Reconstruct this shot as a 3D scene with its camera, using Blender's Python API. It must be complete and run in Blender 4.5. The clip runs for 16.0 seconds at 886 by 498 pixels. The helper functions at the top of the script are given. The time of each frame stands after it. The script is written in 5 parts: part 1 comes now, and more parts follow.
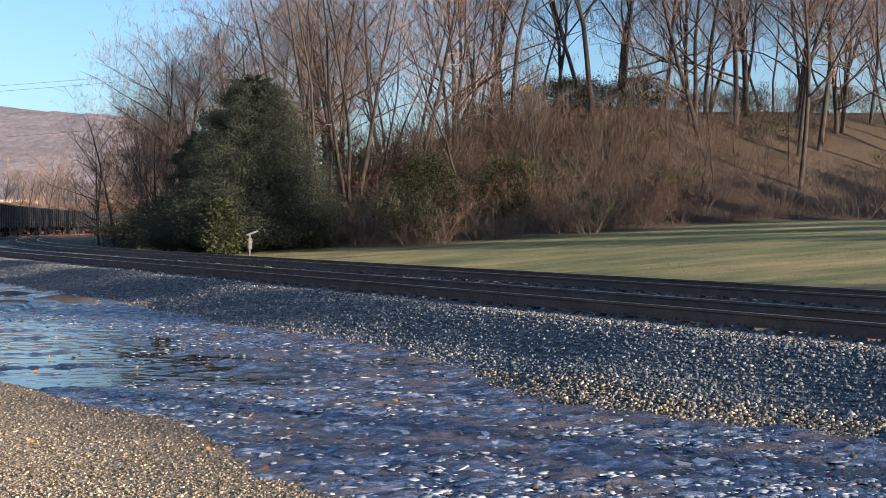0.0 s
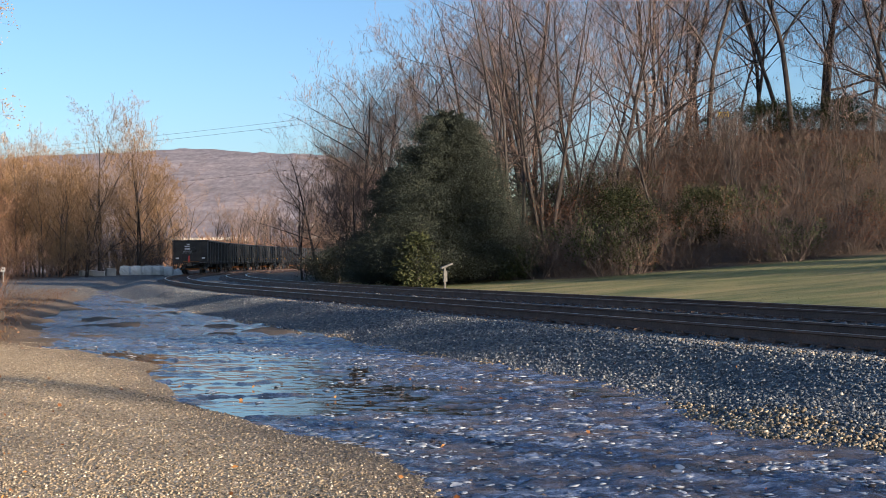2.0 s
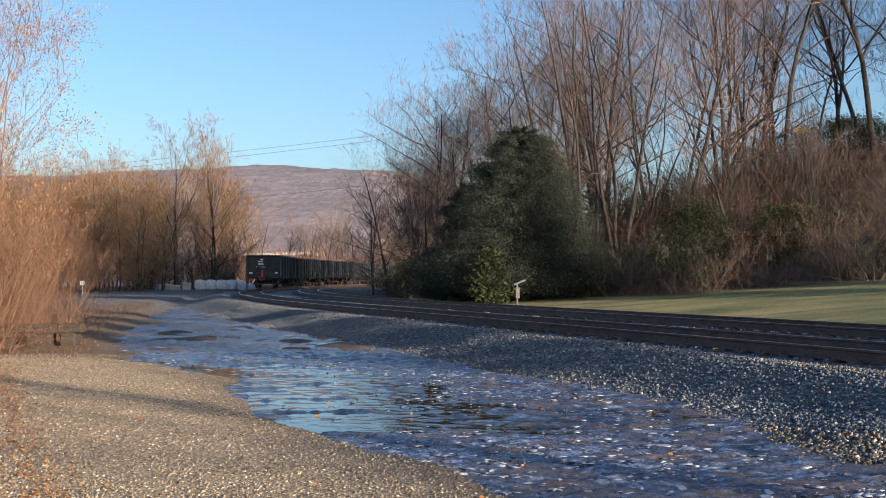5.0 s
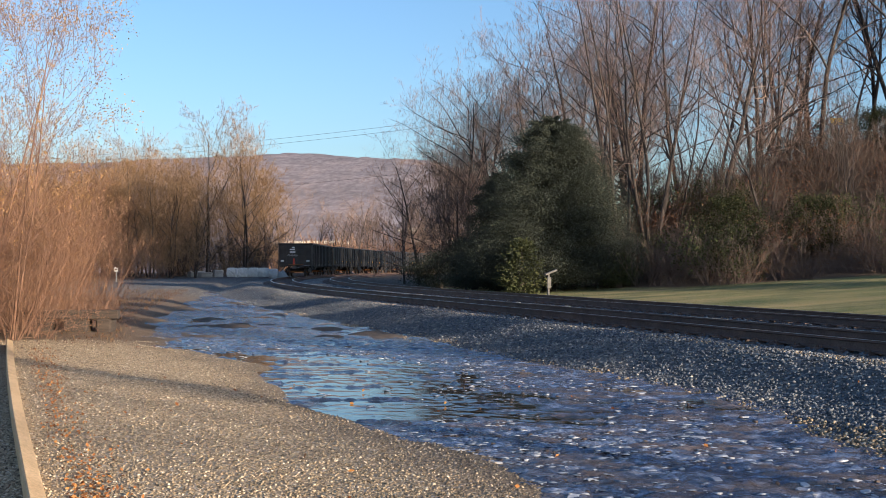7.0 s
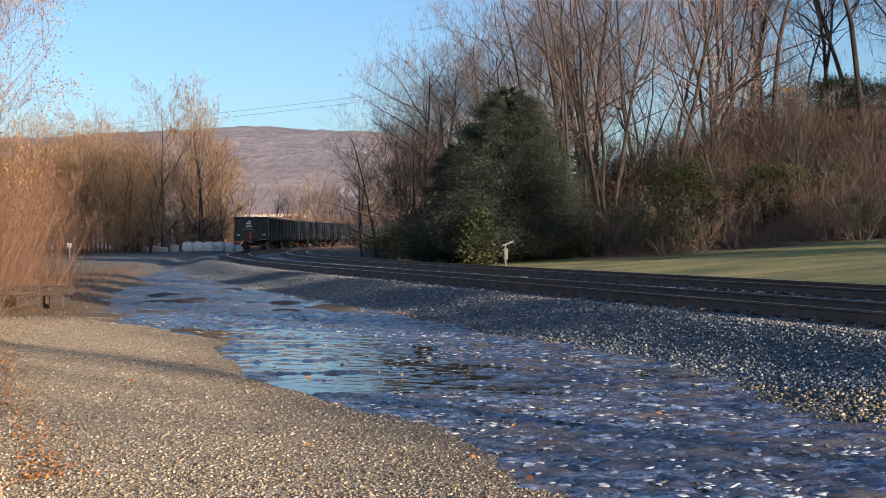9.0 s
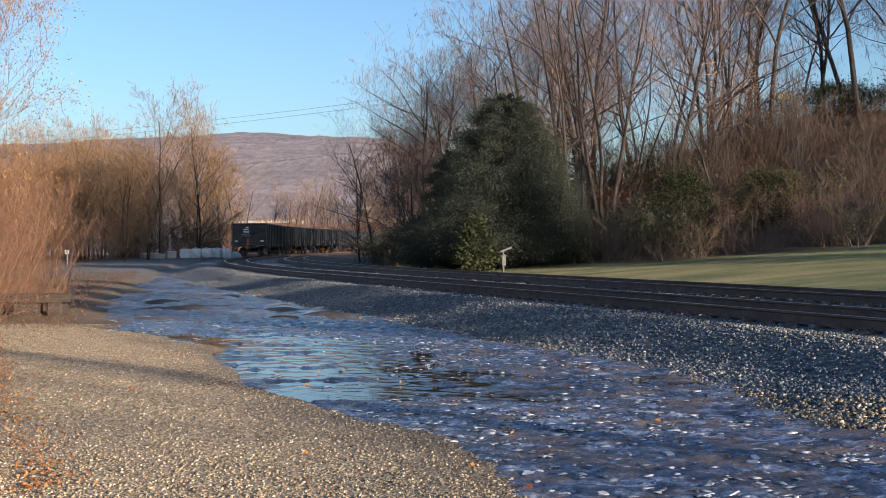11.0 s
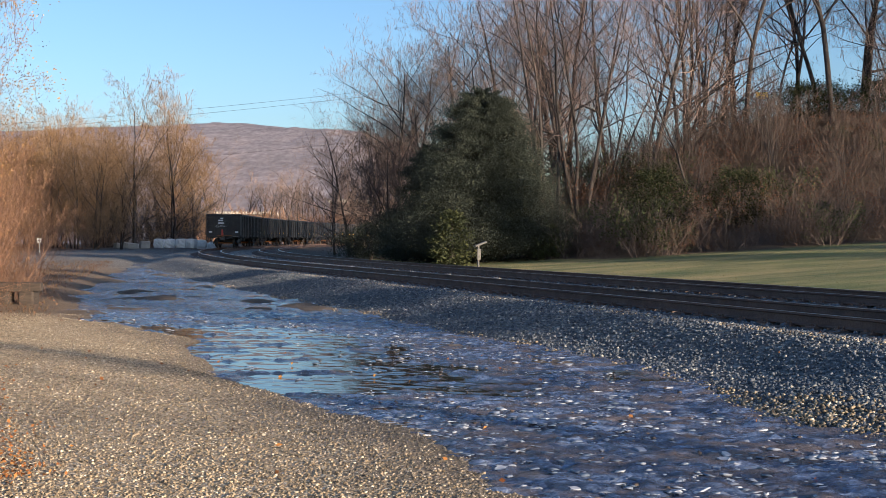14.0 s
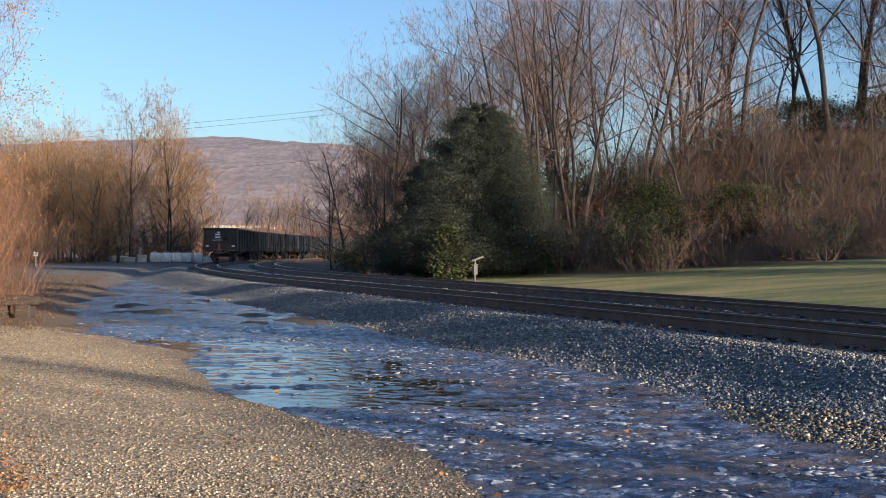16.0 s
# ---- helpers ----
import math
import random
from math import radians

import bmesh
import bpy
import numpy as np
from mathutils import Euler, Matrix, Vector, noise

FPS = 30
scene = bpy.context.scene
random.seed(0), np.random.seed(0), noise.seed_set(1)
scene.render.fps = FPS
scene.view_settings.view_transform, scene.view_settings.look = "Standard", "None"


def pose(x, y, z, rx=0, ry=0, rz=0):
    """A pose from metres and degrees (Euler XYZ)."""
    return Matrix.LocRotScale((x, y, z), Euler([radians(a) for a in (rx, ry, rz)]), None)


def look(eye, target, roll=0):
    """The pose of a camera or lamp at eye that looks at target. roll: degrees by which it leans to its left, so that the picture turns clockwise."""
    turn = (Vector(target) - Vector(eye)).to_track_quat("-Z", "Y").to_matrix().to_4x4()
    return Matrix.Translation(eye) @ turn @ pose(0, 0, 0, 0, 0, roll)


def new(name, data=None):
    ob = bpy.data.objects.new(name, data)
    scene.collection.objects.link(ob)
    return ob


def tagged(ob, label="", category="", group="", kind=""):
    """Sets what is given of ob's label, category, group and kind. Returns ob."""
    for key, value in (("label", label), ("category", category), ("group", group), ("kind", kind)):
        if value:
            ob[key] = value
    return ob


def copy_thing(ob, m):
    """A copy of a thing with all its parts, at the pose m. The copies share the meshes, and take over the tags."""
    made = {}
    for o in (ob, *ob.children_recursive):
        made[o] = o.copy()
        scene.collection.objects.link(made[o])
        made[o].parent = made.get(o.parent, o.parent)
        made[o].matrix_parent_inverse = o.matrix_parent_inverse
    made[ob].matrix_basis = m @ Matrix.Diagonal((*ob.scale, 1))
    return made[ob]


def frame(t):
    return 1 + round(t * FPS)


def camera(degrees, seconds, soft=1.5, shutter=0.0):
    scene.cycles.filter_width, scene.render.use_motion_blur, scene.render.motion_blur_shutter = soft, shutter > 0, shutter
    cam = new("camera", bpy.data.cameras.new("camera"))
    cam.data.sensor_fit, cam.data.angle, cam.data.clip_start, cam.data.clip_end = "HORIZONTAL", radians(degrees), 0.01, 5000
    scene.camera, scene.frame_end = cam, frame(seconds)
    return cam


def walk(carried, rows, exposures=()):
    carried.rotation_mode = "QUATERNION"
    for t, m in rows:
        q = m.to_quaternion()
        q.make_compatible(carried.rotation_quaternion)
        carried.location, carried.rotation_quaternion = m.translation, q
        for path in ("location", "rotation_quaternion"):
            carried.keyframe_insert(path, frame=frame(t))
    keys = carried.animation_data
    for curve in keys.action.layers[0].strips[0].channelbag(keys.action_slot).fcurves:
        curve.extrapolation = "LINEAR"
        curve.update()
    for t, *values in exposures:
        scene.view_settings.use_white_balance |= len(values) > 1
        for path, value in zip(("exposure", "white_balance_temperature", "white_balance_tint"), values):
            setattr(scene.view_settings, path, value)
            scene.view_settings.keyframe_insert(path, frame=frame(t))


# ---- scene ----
cam = camera(42.81, 16.0, soft=0.7)
PATH = [
    (0.0, pose(0.056, -0.055, 1.536, 88.89, -0.15, -11.25)),
    (0.5, pose(0.017, -0.031, 1.536, 89.25, 0.19, -7.37)),
    (1.0, pose(0.030, -0.048, 1.533, 89.26, 0.21, -3.83)),
    (1.5, pose(0.096, -0.023, 1.529, 88.94, 0.28, -3.38)),
    (2.0, pose(0.108, -0.058, 1.522, 90.55, 0.67, -1.39)),
    (2.5, pose(0.013, -0.013, 1.519, 90.50, 0.21, 0.70)),
    (3.0, pose(-0.099, 0.002, 1.515, 91.59, -0.40, 0.70)),
    (3.5, pose(-0.058, 0.042, 1.503, 90.35, -0.22, 0.48)),
    (4.0, pose(-0.003, 0.085, 1.523, 90.44, -0.63, 0.72)),
    (4.5, pose(0.029, 0.066, 1.526, 91.45, -0.07, 1.55)),
    (7.0, pose(-0.027, 0.002, 1.533, 90.85, -0.13, 3.69)),
    (7.5, pose(-0.020, -0.010, 1.531, 90.74, -0.17, 3.93)),
    (8.0, pose(0.000, -0.005, 1.531, 90.15, 0.29, 2.99)),
    (8.5, pose(-0.001, 0.002, 1.531, 89.77, 0.48, 1.68)),
    (9.0, pose(-0.001, 0.008, 1.532, 89.43, 0.47, 1.54)),
    (11.5, pose(-0.010, 0.008, 1.548, 89.76, 0.56, 1.41)),
    (12.0, pose(-0.008, 0.014, 1.546, 89.73, 0.38, 1.73)),
    (12.5, pose(-0.014, -0.006, 1.542, 89.35, -0.16, 1.83)),
    (13.0, pose(-0.013, -0.018, 1.539, 89.10, -0.33, 1.42)),
    (13.5, pose(-0.022, 0.014, 1.544, 89.11, -0.61, 0.06)),
    (14.0, pose(-0.012, 0.010, 1.551, 89.40, -0.21, 0.17)),
    (14.5, pose(-0.016, 0.000, 1.547, 89.55, -0.37, 0.30)),
    (15.0, pose(-0.012, 0.015, 1.551, 89.92, -0.24, 0.44)),
    (15.5, pose(-0.016, -0.002, 1.556, 90.06, -0.18, 0.30)),
    (16.0, pose(-0.013, -0.011, 1.552, 90.14, -0.38, 0.00)),
]
walk(cam, PATH, exposures=[(0.0, 1.15, 5200, 10), (0.5, 1.22, 5200, 10), (1.5, 1.14, 5200, 10), (2.0, 1.0, 5200, 10), (3.5, 0.95, 5200, 10), (16.0, 0.95, 5200, 10)])

# ---- world and sun ----
SUN_DIR = Vector((0.74, -0.67, 0.0)).normalized()
SUN_EL = 11.0
world = bpy.data.worlds.new("world")
scene.world = world
world.use_nodes = True
wn = world.node_tree
bg = wn.nodes["Background"]
sky = wn.nodes.new("ShaderNodeTexSky")
sky.sky_type = "NISHITA"
sky.sun_disc = False
sky.sun_elevation = radians(SUN_EL)
sky.sun_rotation = radians(132)
sky.air_density, sky.dust_density, sky.ozone_density = 1.0, 1.6, 1.6
wn.links.new(sky.outputs[0], bg.inputs[0])
bg.inputs[1].default_value = 0.1
sun = new("sun", bpy.data.lights.new("sun", "SUN"))
sun.data.energy, sun.data.angle, sun.data.color = 6.0, radians(0.6), (1.0, 0.7, 0.4)
sd = Vector((SUN_DIR.x * math.cos(radians(SUN_EL)), SUN_DIR.y * math.cos(radians(SUN_EL)), math.sin(radians(SUN_EL))))
sun.matrix_world = look(sd * 100, (0, 0, 0))


# ---- materials ----
def nodes(name, rough=0.8, metal=0.0):
    m = bpy.data.materials.new(name)
    m.use_nodes = True
    t = m.node_tree
    b = t.nodes["Principled BSDF"]
    b.inputs["Roughness"].default_value = rough
    b.inputs["Metallic"].default_value = metal
    return m, t, b


def tex_noise(t, scale, detail=4.0, coords=None, rough=0.55, stretch=None):
    n = t.nodes.new("ShaderNodeTexNoise")
    n.inputs["Scale"].default_value = scale
    n.inputs["Detail"].default_value = detail
    n.inputs["Roughness"].default_value = rough
    c = t.nodes.new("ShaderNodeTexCoord")
    src = c.outputs["Object"] if coords is None else coords
    if stretch:
        mp = t.nodes.new("ShaderNodeMapping")
        mp.inputs["Scale"].default_value = stretch
        t.links.new(src, mp.inputs[0])
        src = mp.outputs[0]
    t.links.new(src, n.inputs["Vector"])
    return n.outputs["Fac"]


def ramp(t, fac, stops):
    r = t.nodes.new("ShaderNodeValToRGB")
    e = r.color_ramp.elements
    while len(e) < len(stops):
        e.new(0.5)
    for k, (p, c) in zip(e, stops):
        k.position, k.color = p, (*c, 1) if len(c) == 3 else c
    t.links.new(fac, r.inputs[0])
    return r.outputs[0]


def mix(t, fac, a, b, mode="MIX"):
    m = t.nodes.new("ShaderNodeMix")
    m.data_type, m.blend_type = "RGBA", mode
    for s, v in ((0, fac), (6, a), (7, b)):
        if isinstance(v, (int, float)):
            m.inputs[s].default_value = v
        elif isinstance(v, tuple):
            m.inputs[s].default_value = (*v, 1)
        else:
            t.links.new(v, m.inputs[s])
    return m.outputs[2]


def bump(t, b, height, strength=0.4, distance=0.02):
    n = t.nodes.new("ShaderNodeBump")
    n.inputs["Strength"].default_value, n.inputs["Distance"].default_value = strength, distance
    t.links.new(height, n.inputs["Height"])
    t.links.new(n.outputs[0], b.inputs["Normal"])


def attr(t, name):
    a = t.nodes.new("ShaderNodeAttribute")
    a.attribute_name = name
    return a.outputs["Fac"]


def simple(name, dark, light, rough=0.8, metal=0.0, scale=6.0, fine=60.0, bump_s=0.3, bump_d=0.01, stretch=None):
    """A surface whose colour wanders between dark and light at two scales."""
    m, t, b = nodes(name, rough, metal)
    big = tex_noise(t, scale, 5, stretch=stretch)
    small = tex_noise(t, fine, 3, stretch=stretch)
    c = ramp(t, big, [(0.3, dark), (0.7, light)])
    g = ramp(t, small, [(0.25, (0.6, 0.6, 0.6)), (0.75, (1.15, 1.15, 1.15))])
    t.links.new(mix(t, 1.0, c, g, "MULTIPLY"), b.inputs["Base Color"])
    bump(t, b, small, bump_s, bump_d)
    return m


def island(name, stops, rough=0.85, spec=0.12, by_object=False):
    """A surface of many loose pieces, each with its own tone."""
    m, t, b = nodes(name, rough)
    b.inputs["Specular IOR Level"].default_value = spec
    if by_object:
        g = t.nodes.new("ShaderNodeObjectInfo").outputs["Random"]
    else:
        g = t.nodes.new("ShaderNodeNewGeometry").outputs["Random Per Island"]
    c = ramp(t, g, stops)
    n = tex_noise(t, 35.0, 3)
    v = ramp(t, n, [(0.3, (0.75, 0.75, 0.75)), (0.7, (1.12, 1.12, 1.12))])
    t.links.new(mix(t, 1.0, c, v, "MULTIPLY"), b.inputs["Base Color"])
    return m


M_STEEL = simple("rail_side_rust", (0.1, 0.066, 0.055), (0.19, 0.122, 0.095), 0.75, 0.2, 3, 40)
M_RAILTOP = simple("rail_head_worn", (0.35, 0.33, 0.31), (0.55, 0.53, 0.5), 0.32, 0.95, 2, 60, 0.05)
M_TIE = simple("creosoted_tie", (0.06, 0.046, 0.042), (0.15, 0.115, 0.098), 0.9, 0, 5, 60, 0.6, 0.02, (1, 6, 6))
M_BALLAST = island("ballast_stone", [(0.0, (0.055, 0.064, 0.08)), (0.6, (0.135, 0.152, 0.18)), (0.92, (0.19, 0.2, 0.22)), (0.975, (0.31, 0.305, 0.285)), (1.0, (0.52, 0.48, 0.4))])
M_GRAVEL = island("gravel_stone", [(0.0, (0.1, 0.08, 0.058)), (0.35, (0.23, 0.183, 0.125)), (0.85, (0.41, 0.33, 0.225)), (1.0, (0.7, 0.61, 0.47))])
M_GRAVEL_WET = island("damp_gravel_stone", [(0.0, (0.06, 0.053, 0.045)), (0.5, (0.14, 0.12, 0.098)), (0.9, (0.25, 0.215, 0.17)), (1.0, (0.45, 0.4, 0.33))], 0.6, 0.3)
M_LEAF_DRY = island("fallen_leaf", [(0.0, (0.14, 0.055, 0.02)), (0.7, (0.28, 0.12, 0.04)), (1.0, (0.42, 0.22, 0.07))])
M_BARK = simple("bare_bark", (0.028, 0.023, 0.022), (0.075, 0.062, 0.058), 0.92, 0, 2.5, 30, 0.8, 0.03, (3, 3, 0.6))
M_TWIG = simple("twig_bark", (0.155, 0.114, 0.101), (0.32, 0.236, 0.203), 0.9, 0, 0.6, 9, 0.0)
# lighter, warmer copy of the twig colour, with low sunlight put into it
M_TWIG_SUNLIT = simple("sunny_twig", (0.22, 0.155, 0.125), (0.45, 0.32, 0.25), 0.9, 0, 0.6, 9, 0.0)
# darker copy of the twig colour, with the shade of undergrowth put into it
M_TWIG_SHADED = simple("shaded_twig", (0.066, 0.051, 0.045), (0.15, 0.114, 0.098), 0.9, 0, 0.6, 9, 0.0)
M_TWIG_GOLD = simple("golden_twig", (0.25, 0.155, 0.08), (0.45, 0.285, 0.14), 0.85, 0, 0.5, 8, 0.0)
M_TWIG_RED = simple("russet_twig", (0.16, 0.09, 0.06), (0.3, 0.175, 0.11), 0.85, 0, 0.6, 8, 0.0)
M_CEDAR = island("cedar_foliage", [(0.0, (0.038, 0.046, 0.041)), (0.8, (0.053, 0.061, 0.05)), (1.0, (0.08, 0.088, 0.056))], 1.0, 0.02)
M_SHRUB = island("shrub_leaf", [(0.0, (0.03, 0.036, 0.017)), (0.7, (0.052, 0.062, 0.026)), (1.0, (0.1, 0.105, 0.045))], 0.75)
M_VINE = island("vine_leaf", [(0.0, (0.017, 0.022, 0.013)), (0.75, (0.032, 0.038, 0.02)), (1.0, (0.075, 0.078, 0.035))], 0.9, 0.05)
M_RUSSET = island("russet_leaf", [(0.0, (0.07, 0.036, 0.026)), (0.6, (0.13, 0.068, 0.044)), (1.0, (0.24, 0.135, 0.08))], 0.9, 0.05)
M_BRUSHLEAF = island("withered_brush_leaf", [(0.0, (0.14, 0.075, 0.042)), (0.6, (0.27, 0.148, 0.078)), (1.0, (0.42, 0.25, 0.13))], 0.9, 0.05)
M_TANLEAF = island("tan_leaf", [(0.0, (0.2, 0.115, 0.045)), (0.6, (0.35, 0.21, 0.085)), (1.0, (0.5, 0.34, 0.15))], 0.8)
M_GRASS = island("grass_blade", [(0.0, (0.06, 0.082, 0.022)), (0.6, (0.11, 0.13, 0.036)), (1.0, (0.2, 0.185, 0.068))], 0.8)
M_DRYGRASS = island("dry_grass", [(0.0, (0.05, 0.034, 0.02)), (1.0, (0.14, 0.09, 0.05))], 0.85)
M_CONCRETE = simple("weathered_concrete", (0.36, 0.345, 0.315), (0.52, 0.5, 0.46), 0.88, 0, 1.5, 50, 0.3)
M_CURB = simple("sunned_board", (0.6, 0.41, 0.21), (0.74, 0.53, 0.29), 0.88, 0, 2.5, 45, 0.4)
M_TIMBER = simple("old_timber", (0.035, 0.027, 0.023), (0.085, 0.065, 0.052), 0.9, 0, 3, 40, 0.6, 0.02, (1, 8, 8))
M_SACK = simple("white_sack", (0.7, 0.7, 0.69), (0.86, 0.86, 0.84), 0.7, 0, 2.5, 20, 0.5, 0.03)
M_WHITE = simple("white_paint", (0.68, 0.68, 0.66), (0.82, 0.82, 0.8), 0.5, 0, 5, 60, 0.05)
M_GALV = simple("galvanised_steel", (0.3, 0.31, 0.32), (0.46, 0.47, 0.48), 0.5, 0.5, 5, 60, 0.1)
M_POST = simple("dull_grey_post", (0.07, 0.07, 0.068), (0.13, 0.128, 0.122), 0.7, 0.1, 5, 60, 0.1)
M_CAR = simple("black_wagon_paint", (0.009, 0.011, 0.016), (0.018, 0.02, 0.027), 0.5, 0, 1.2, 25, 0.15)
# lighter, browner than the wagon sides: warm sun on the ends put into colour
M_CAR_END_LIT = simple("sun_browned_wagon_end", (0.025, 0.023, 0.022), (0.06, 0.052, 0.045), 0.75, 0, 1.6, 25, 0.2)
M_WHEEL = simple("wheel_steel", (0.07, 0.06, 0.055), (0.13, 0.115, 0.1), 0.6, 0.4, 4, 40, 0.2)
M_RUST = simple("orange_rust", (0.2, 0.075, 0.025), (0.36, 0.15, 0.05), 0.85, 0, 3, 30, 0.3)
M_YELLOW = simple("yellow_reflector", (0.7, 0.36, 0.02), (0.82, 0.45, 0.04), 0.4, 0, 4, 40, 0.0)
M_RED = simple("red_plastic", (0.5, 0.04, 0.02), (0.65, 0.07, 0.04), 0.4, 0, 4, 40, 0.0)
M_CHALK = simple("chalk_spray", (0.45, 0.47, 0.5), (0.65, 0.67, 0.7), 0.8, 0, 4, 30, 0.0)
M_ROOF = simple("pale_metal_roof", (0.5, 0.46, 0.4), (0.66, 0.61, 0.54), 0.6, 0, 0.4, 4, 0.0)
M_BRICKFAR = simple("far_wall", (0.15, 0.105, 0.085), (0.22, 0.155, 0.125), 0.9, 0, 0.4, 4, 0.0)
M_GLASSDARK = simple("dark_window", (0.03, 0.035, 0.04), (0.06, 0.065, 0.07), 0.15, 0, 1, 5, 0.0)
M_WIRE = simple("power_line", (0.04, 0.04, 0.045), (0.08, 0.08, 0.085), 0.6, 0.3, 1, 10, 0.0)
M_YPAINT = simple("machine_yellow", (0.75, 0.48, 0.02), (0.85, 0.58, 0.04), 0.45, 0, 2, 20, 0.0)


def ground_material():
    m, t, b = nodes("ground_soil", 0.92)
    geo = t.nodes.new("ShaderNodeNewGeometry").outputs["Position"]
    n1 = tex_noise(t, 0.35, 6, geo)
    n2 = tex_noise(t, 4.0, 6, geo)
    n3 = tex_noise(t, 55.0, 4, geo)
    n4 = tex_noise(t, 0.02, 6, geo, 0.7)
    gravel = mix(t, 1.0, ramp(t, n2, [(0.3, (0.34, 0.27, 0.185)), (0.7, (0.5, 0.41, 0.295))]), ramp(t, n3, [(0.3, (0.6, 0.58, 0.55)), (0.7, (1.3, 1.28, 1.22))]), "MULTIPLY")
    def pebbles(scale, stops):
        v = t.nodes.new("ShaderNodeTexVoronoi")
        v.inputs["Scale"].default_value = scale
        t.links.new(geo, v.inputs["Vector"])
        sep = t.nodes.new("ShaderNodeSeparateColor")
        t.links.new(v.outputs["Color"], sep.inputs[0])
        # rims of the cells painted darker, as shade in the gaps between pebbles
        edge = ramp(t, v.outputs["Distance"], [(0.25, (1.1, 1.1, 1.1)), (0.7, (0.55, 0.53, 0.5))])
        return mix(t, 1.0, ramp(t, sep.outputs[0], stops), edge, "MULTIPLY"), v.outputs["Distance"]
    peb, peb_h = pebbles(42.0, [(0.0, (0.16, 0.122, 0.08)), (0.45, (0.5, 0.38, 0.225)), (0.85, (0.68, 0.54, 0.36)), (1.0, (0.8, 0.72, 0.6))])
    crush, crush_h = pebbles(17.0, [(0.0, (0.05, 0.055, 0.06)), (0.6, (0.15, 0.155, 0.165)), (0.9, (0.33, 0.325, 0.31)), (1.0, (0.6, 0.56, 0.5))])
    gravel = mix(t, 0.85, gravel, peb)
    mud = ramp(t, n2, [(0.3, (0.045, 0.035, 0.028)), (0.7, (0.13, 0.1, 0.075))])
    ball = mix(t, 1.0, ramp(t, n2, [(0.3, (0.12, 0.12, 0.125)), (0.7, (0.22, 0.215, 0.21))]), ramp(t, n3, [(0.35, (0.35, 0.35, 0.37)), (0.7, (1.5, 1.45, 1.4))]), "MULTIPLY")
    ball = mix(t, 0.75, ball, crush)
    # tan streaks across the winter grass stand in for bands of low sun
    lawn = mix(t, ramp(t, tex_noise(t, 0.45, 6, geo, 0.6, (0.35, 1.2, 1.0)), [(0.4, (0, 0, 0)), (0.7, (1, 1, 1))]), ramp(t, n1, [(0.35, (0.07, 0.1, 0.03)), (0.65, (0.15, 0.165, 0.055))]), (0.37, 0.29, 0.13))
    litter = mix(t, ramp(t, n3, [(0.4, (0, 0, 0)), (0.65, (1, 1, 1))]), ramp(t, n2, [(0.35, (0.018, 0.015, 0.012)), (0.7, (0.065, 0.045, 0.034))]), (0.11, 0.075, 0.05))
    dry = mix(t, ramp(t, n3, [(0.45, (0, 0, 0)), (0.7, (1, 1, 1))]), ramp(t, n2, [(0.3, (0.045, 0.034, 0.026)), (0.7, (0.13, 0.088, 0.056))]), (0.22, 0.135, 0.075))
    # far wooded hills: the mauve of distance haze is mixed into their colour
    hazy_woods = ramp(t, n4, [(0.3, (0.14, 0.128, 0.145)), (0.55, (0.22, 0.195, 0.212)), (0.8, (0.3, 0.262, 0.265))])
    hazy_woods = mix(t, 1.0, hazy_woods, ramp(t, tex_noise(t, 0.16, 3, geo, 0.7, (1.0, 0.35, 1.0)), [(0.35, (0.7, 0.68, 0.7)), (0.68, (1.3, 1.28, 1.24))]), "MULTIPLY")
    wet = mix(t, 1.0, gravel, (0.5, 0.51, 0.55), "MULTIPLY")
    c = gravel
    for name, col in (("damp", wet), ("dry", dry), ("mud", mud), ("ballast", ball), ("lawn", lawn), ("litter", litter), ("hazy_woods", hazy_woods)):
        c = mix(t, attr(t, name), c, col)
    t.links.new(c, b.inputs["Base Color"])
    inv = t.nodes.new("ShaderNodeMath")
    inv.operation = "SUBTRACT"
    inv.inputs[0].default_value = 1.0
    t.links.new(peb_h, inv.inputs[1])
    bump(t, b, mix(t, 0.6, n3, inv.outputs[0]), 1.0, 0.04)
    return m


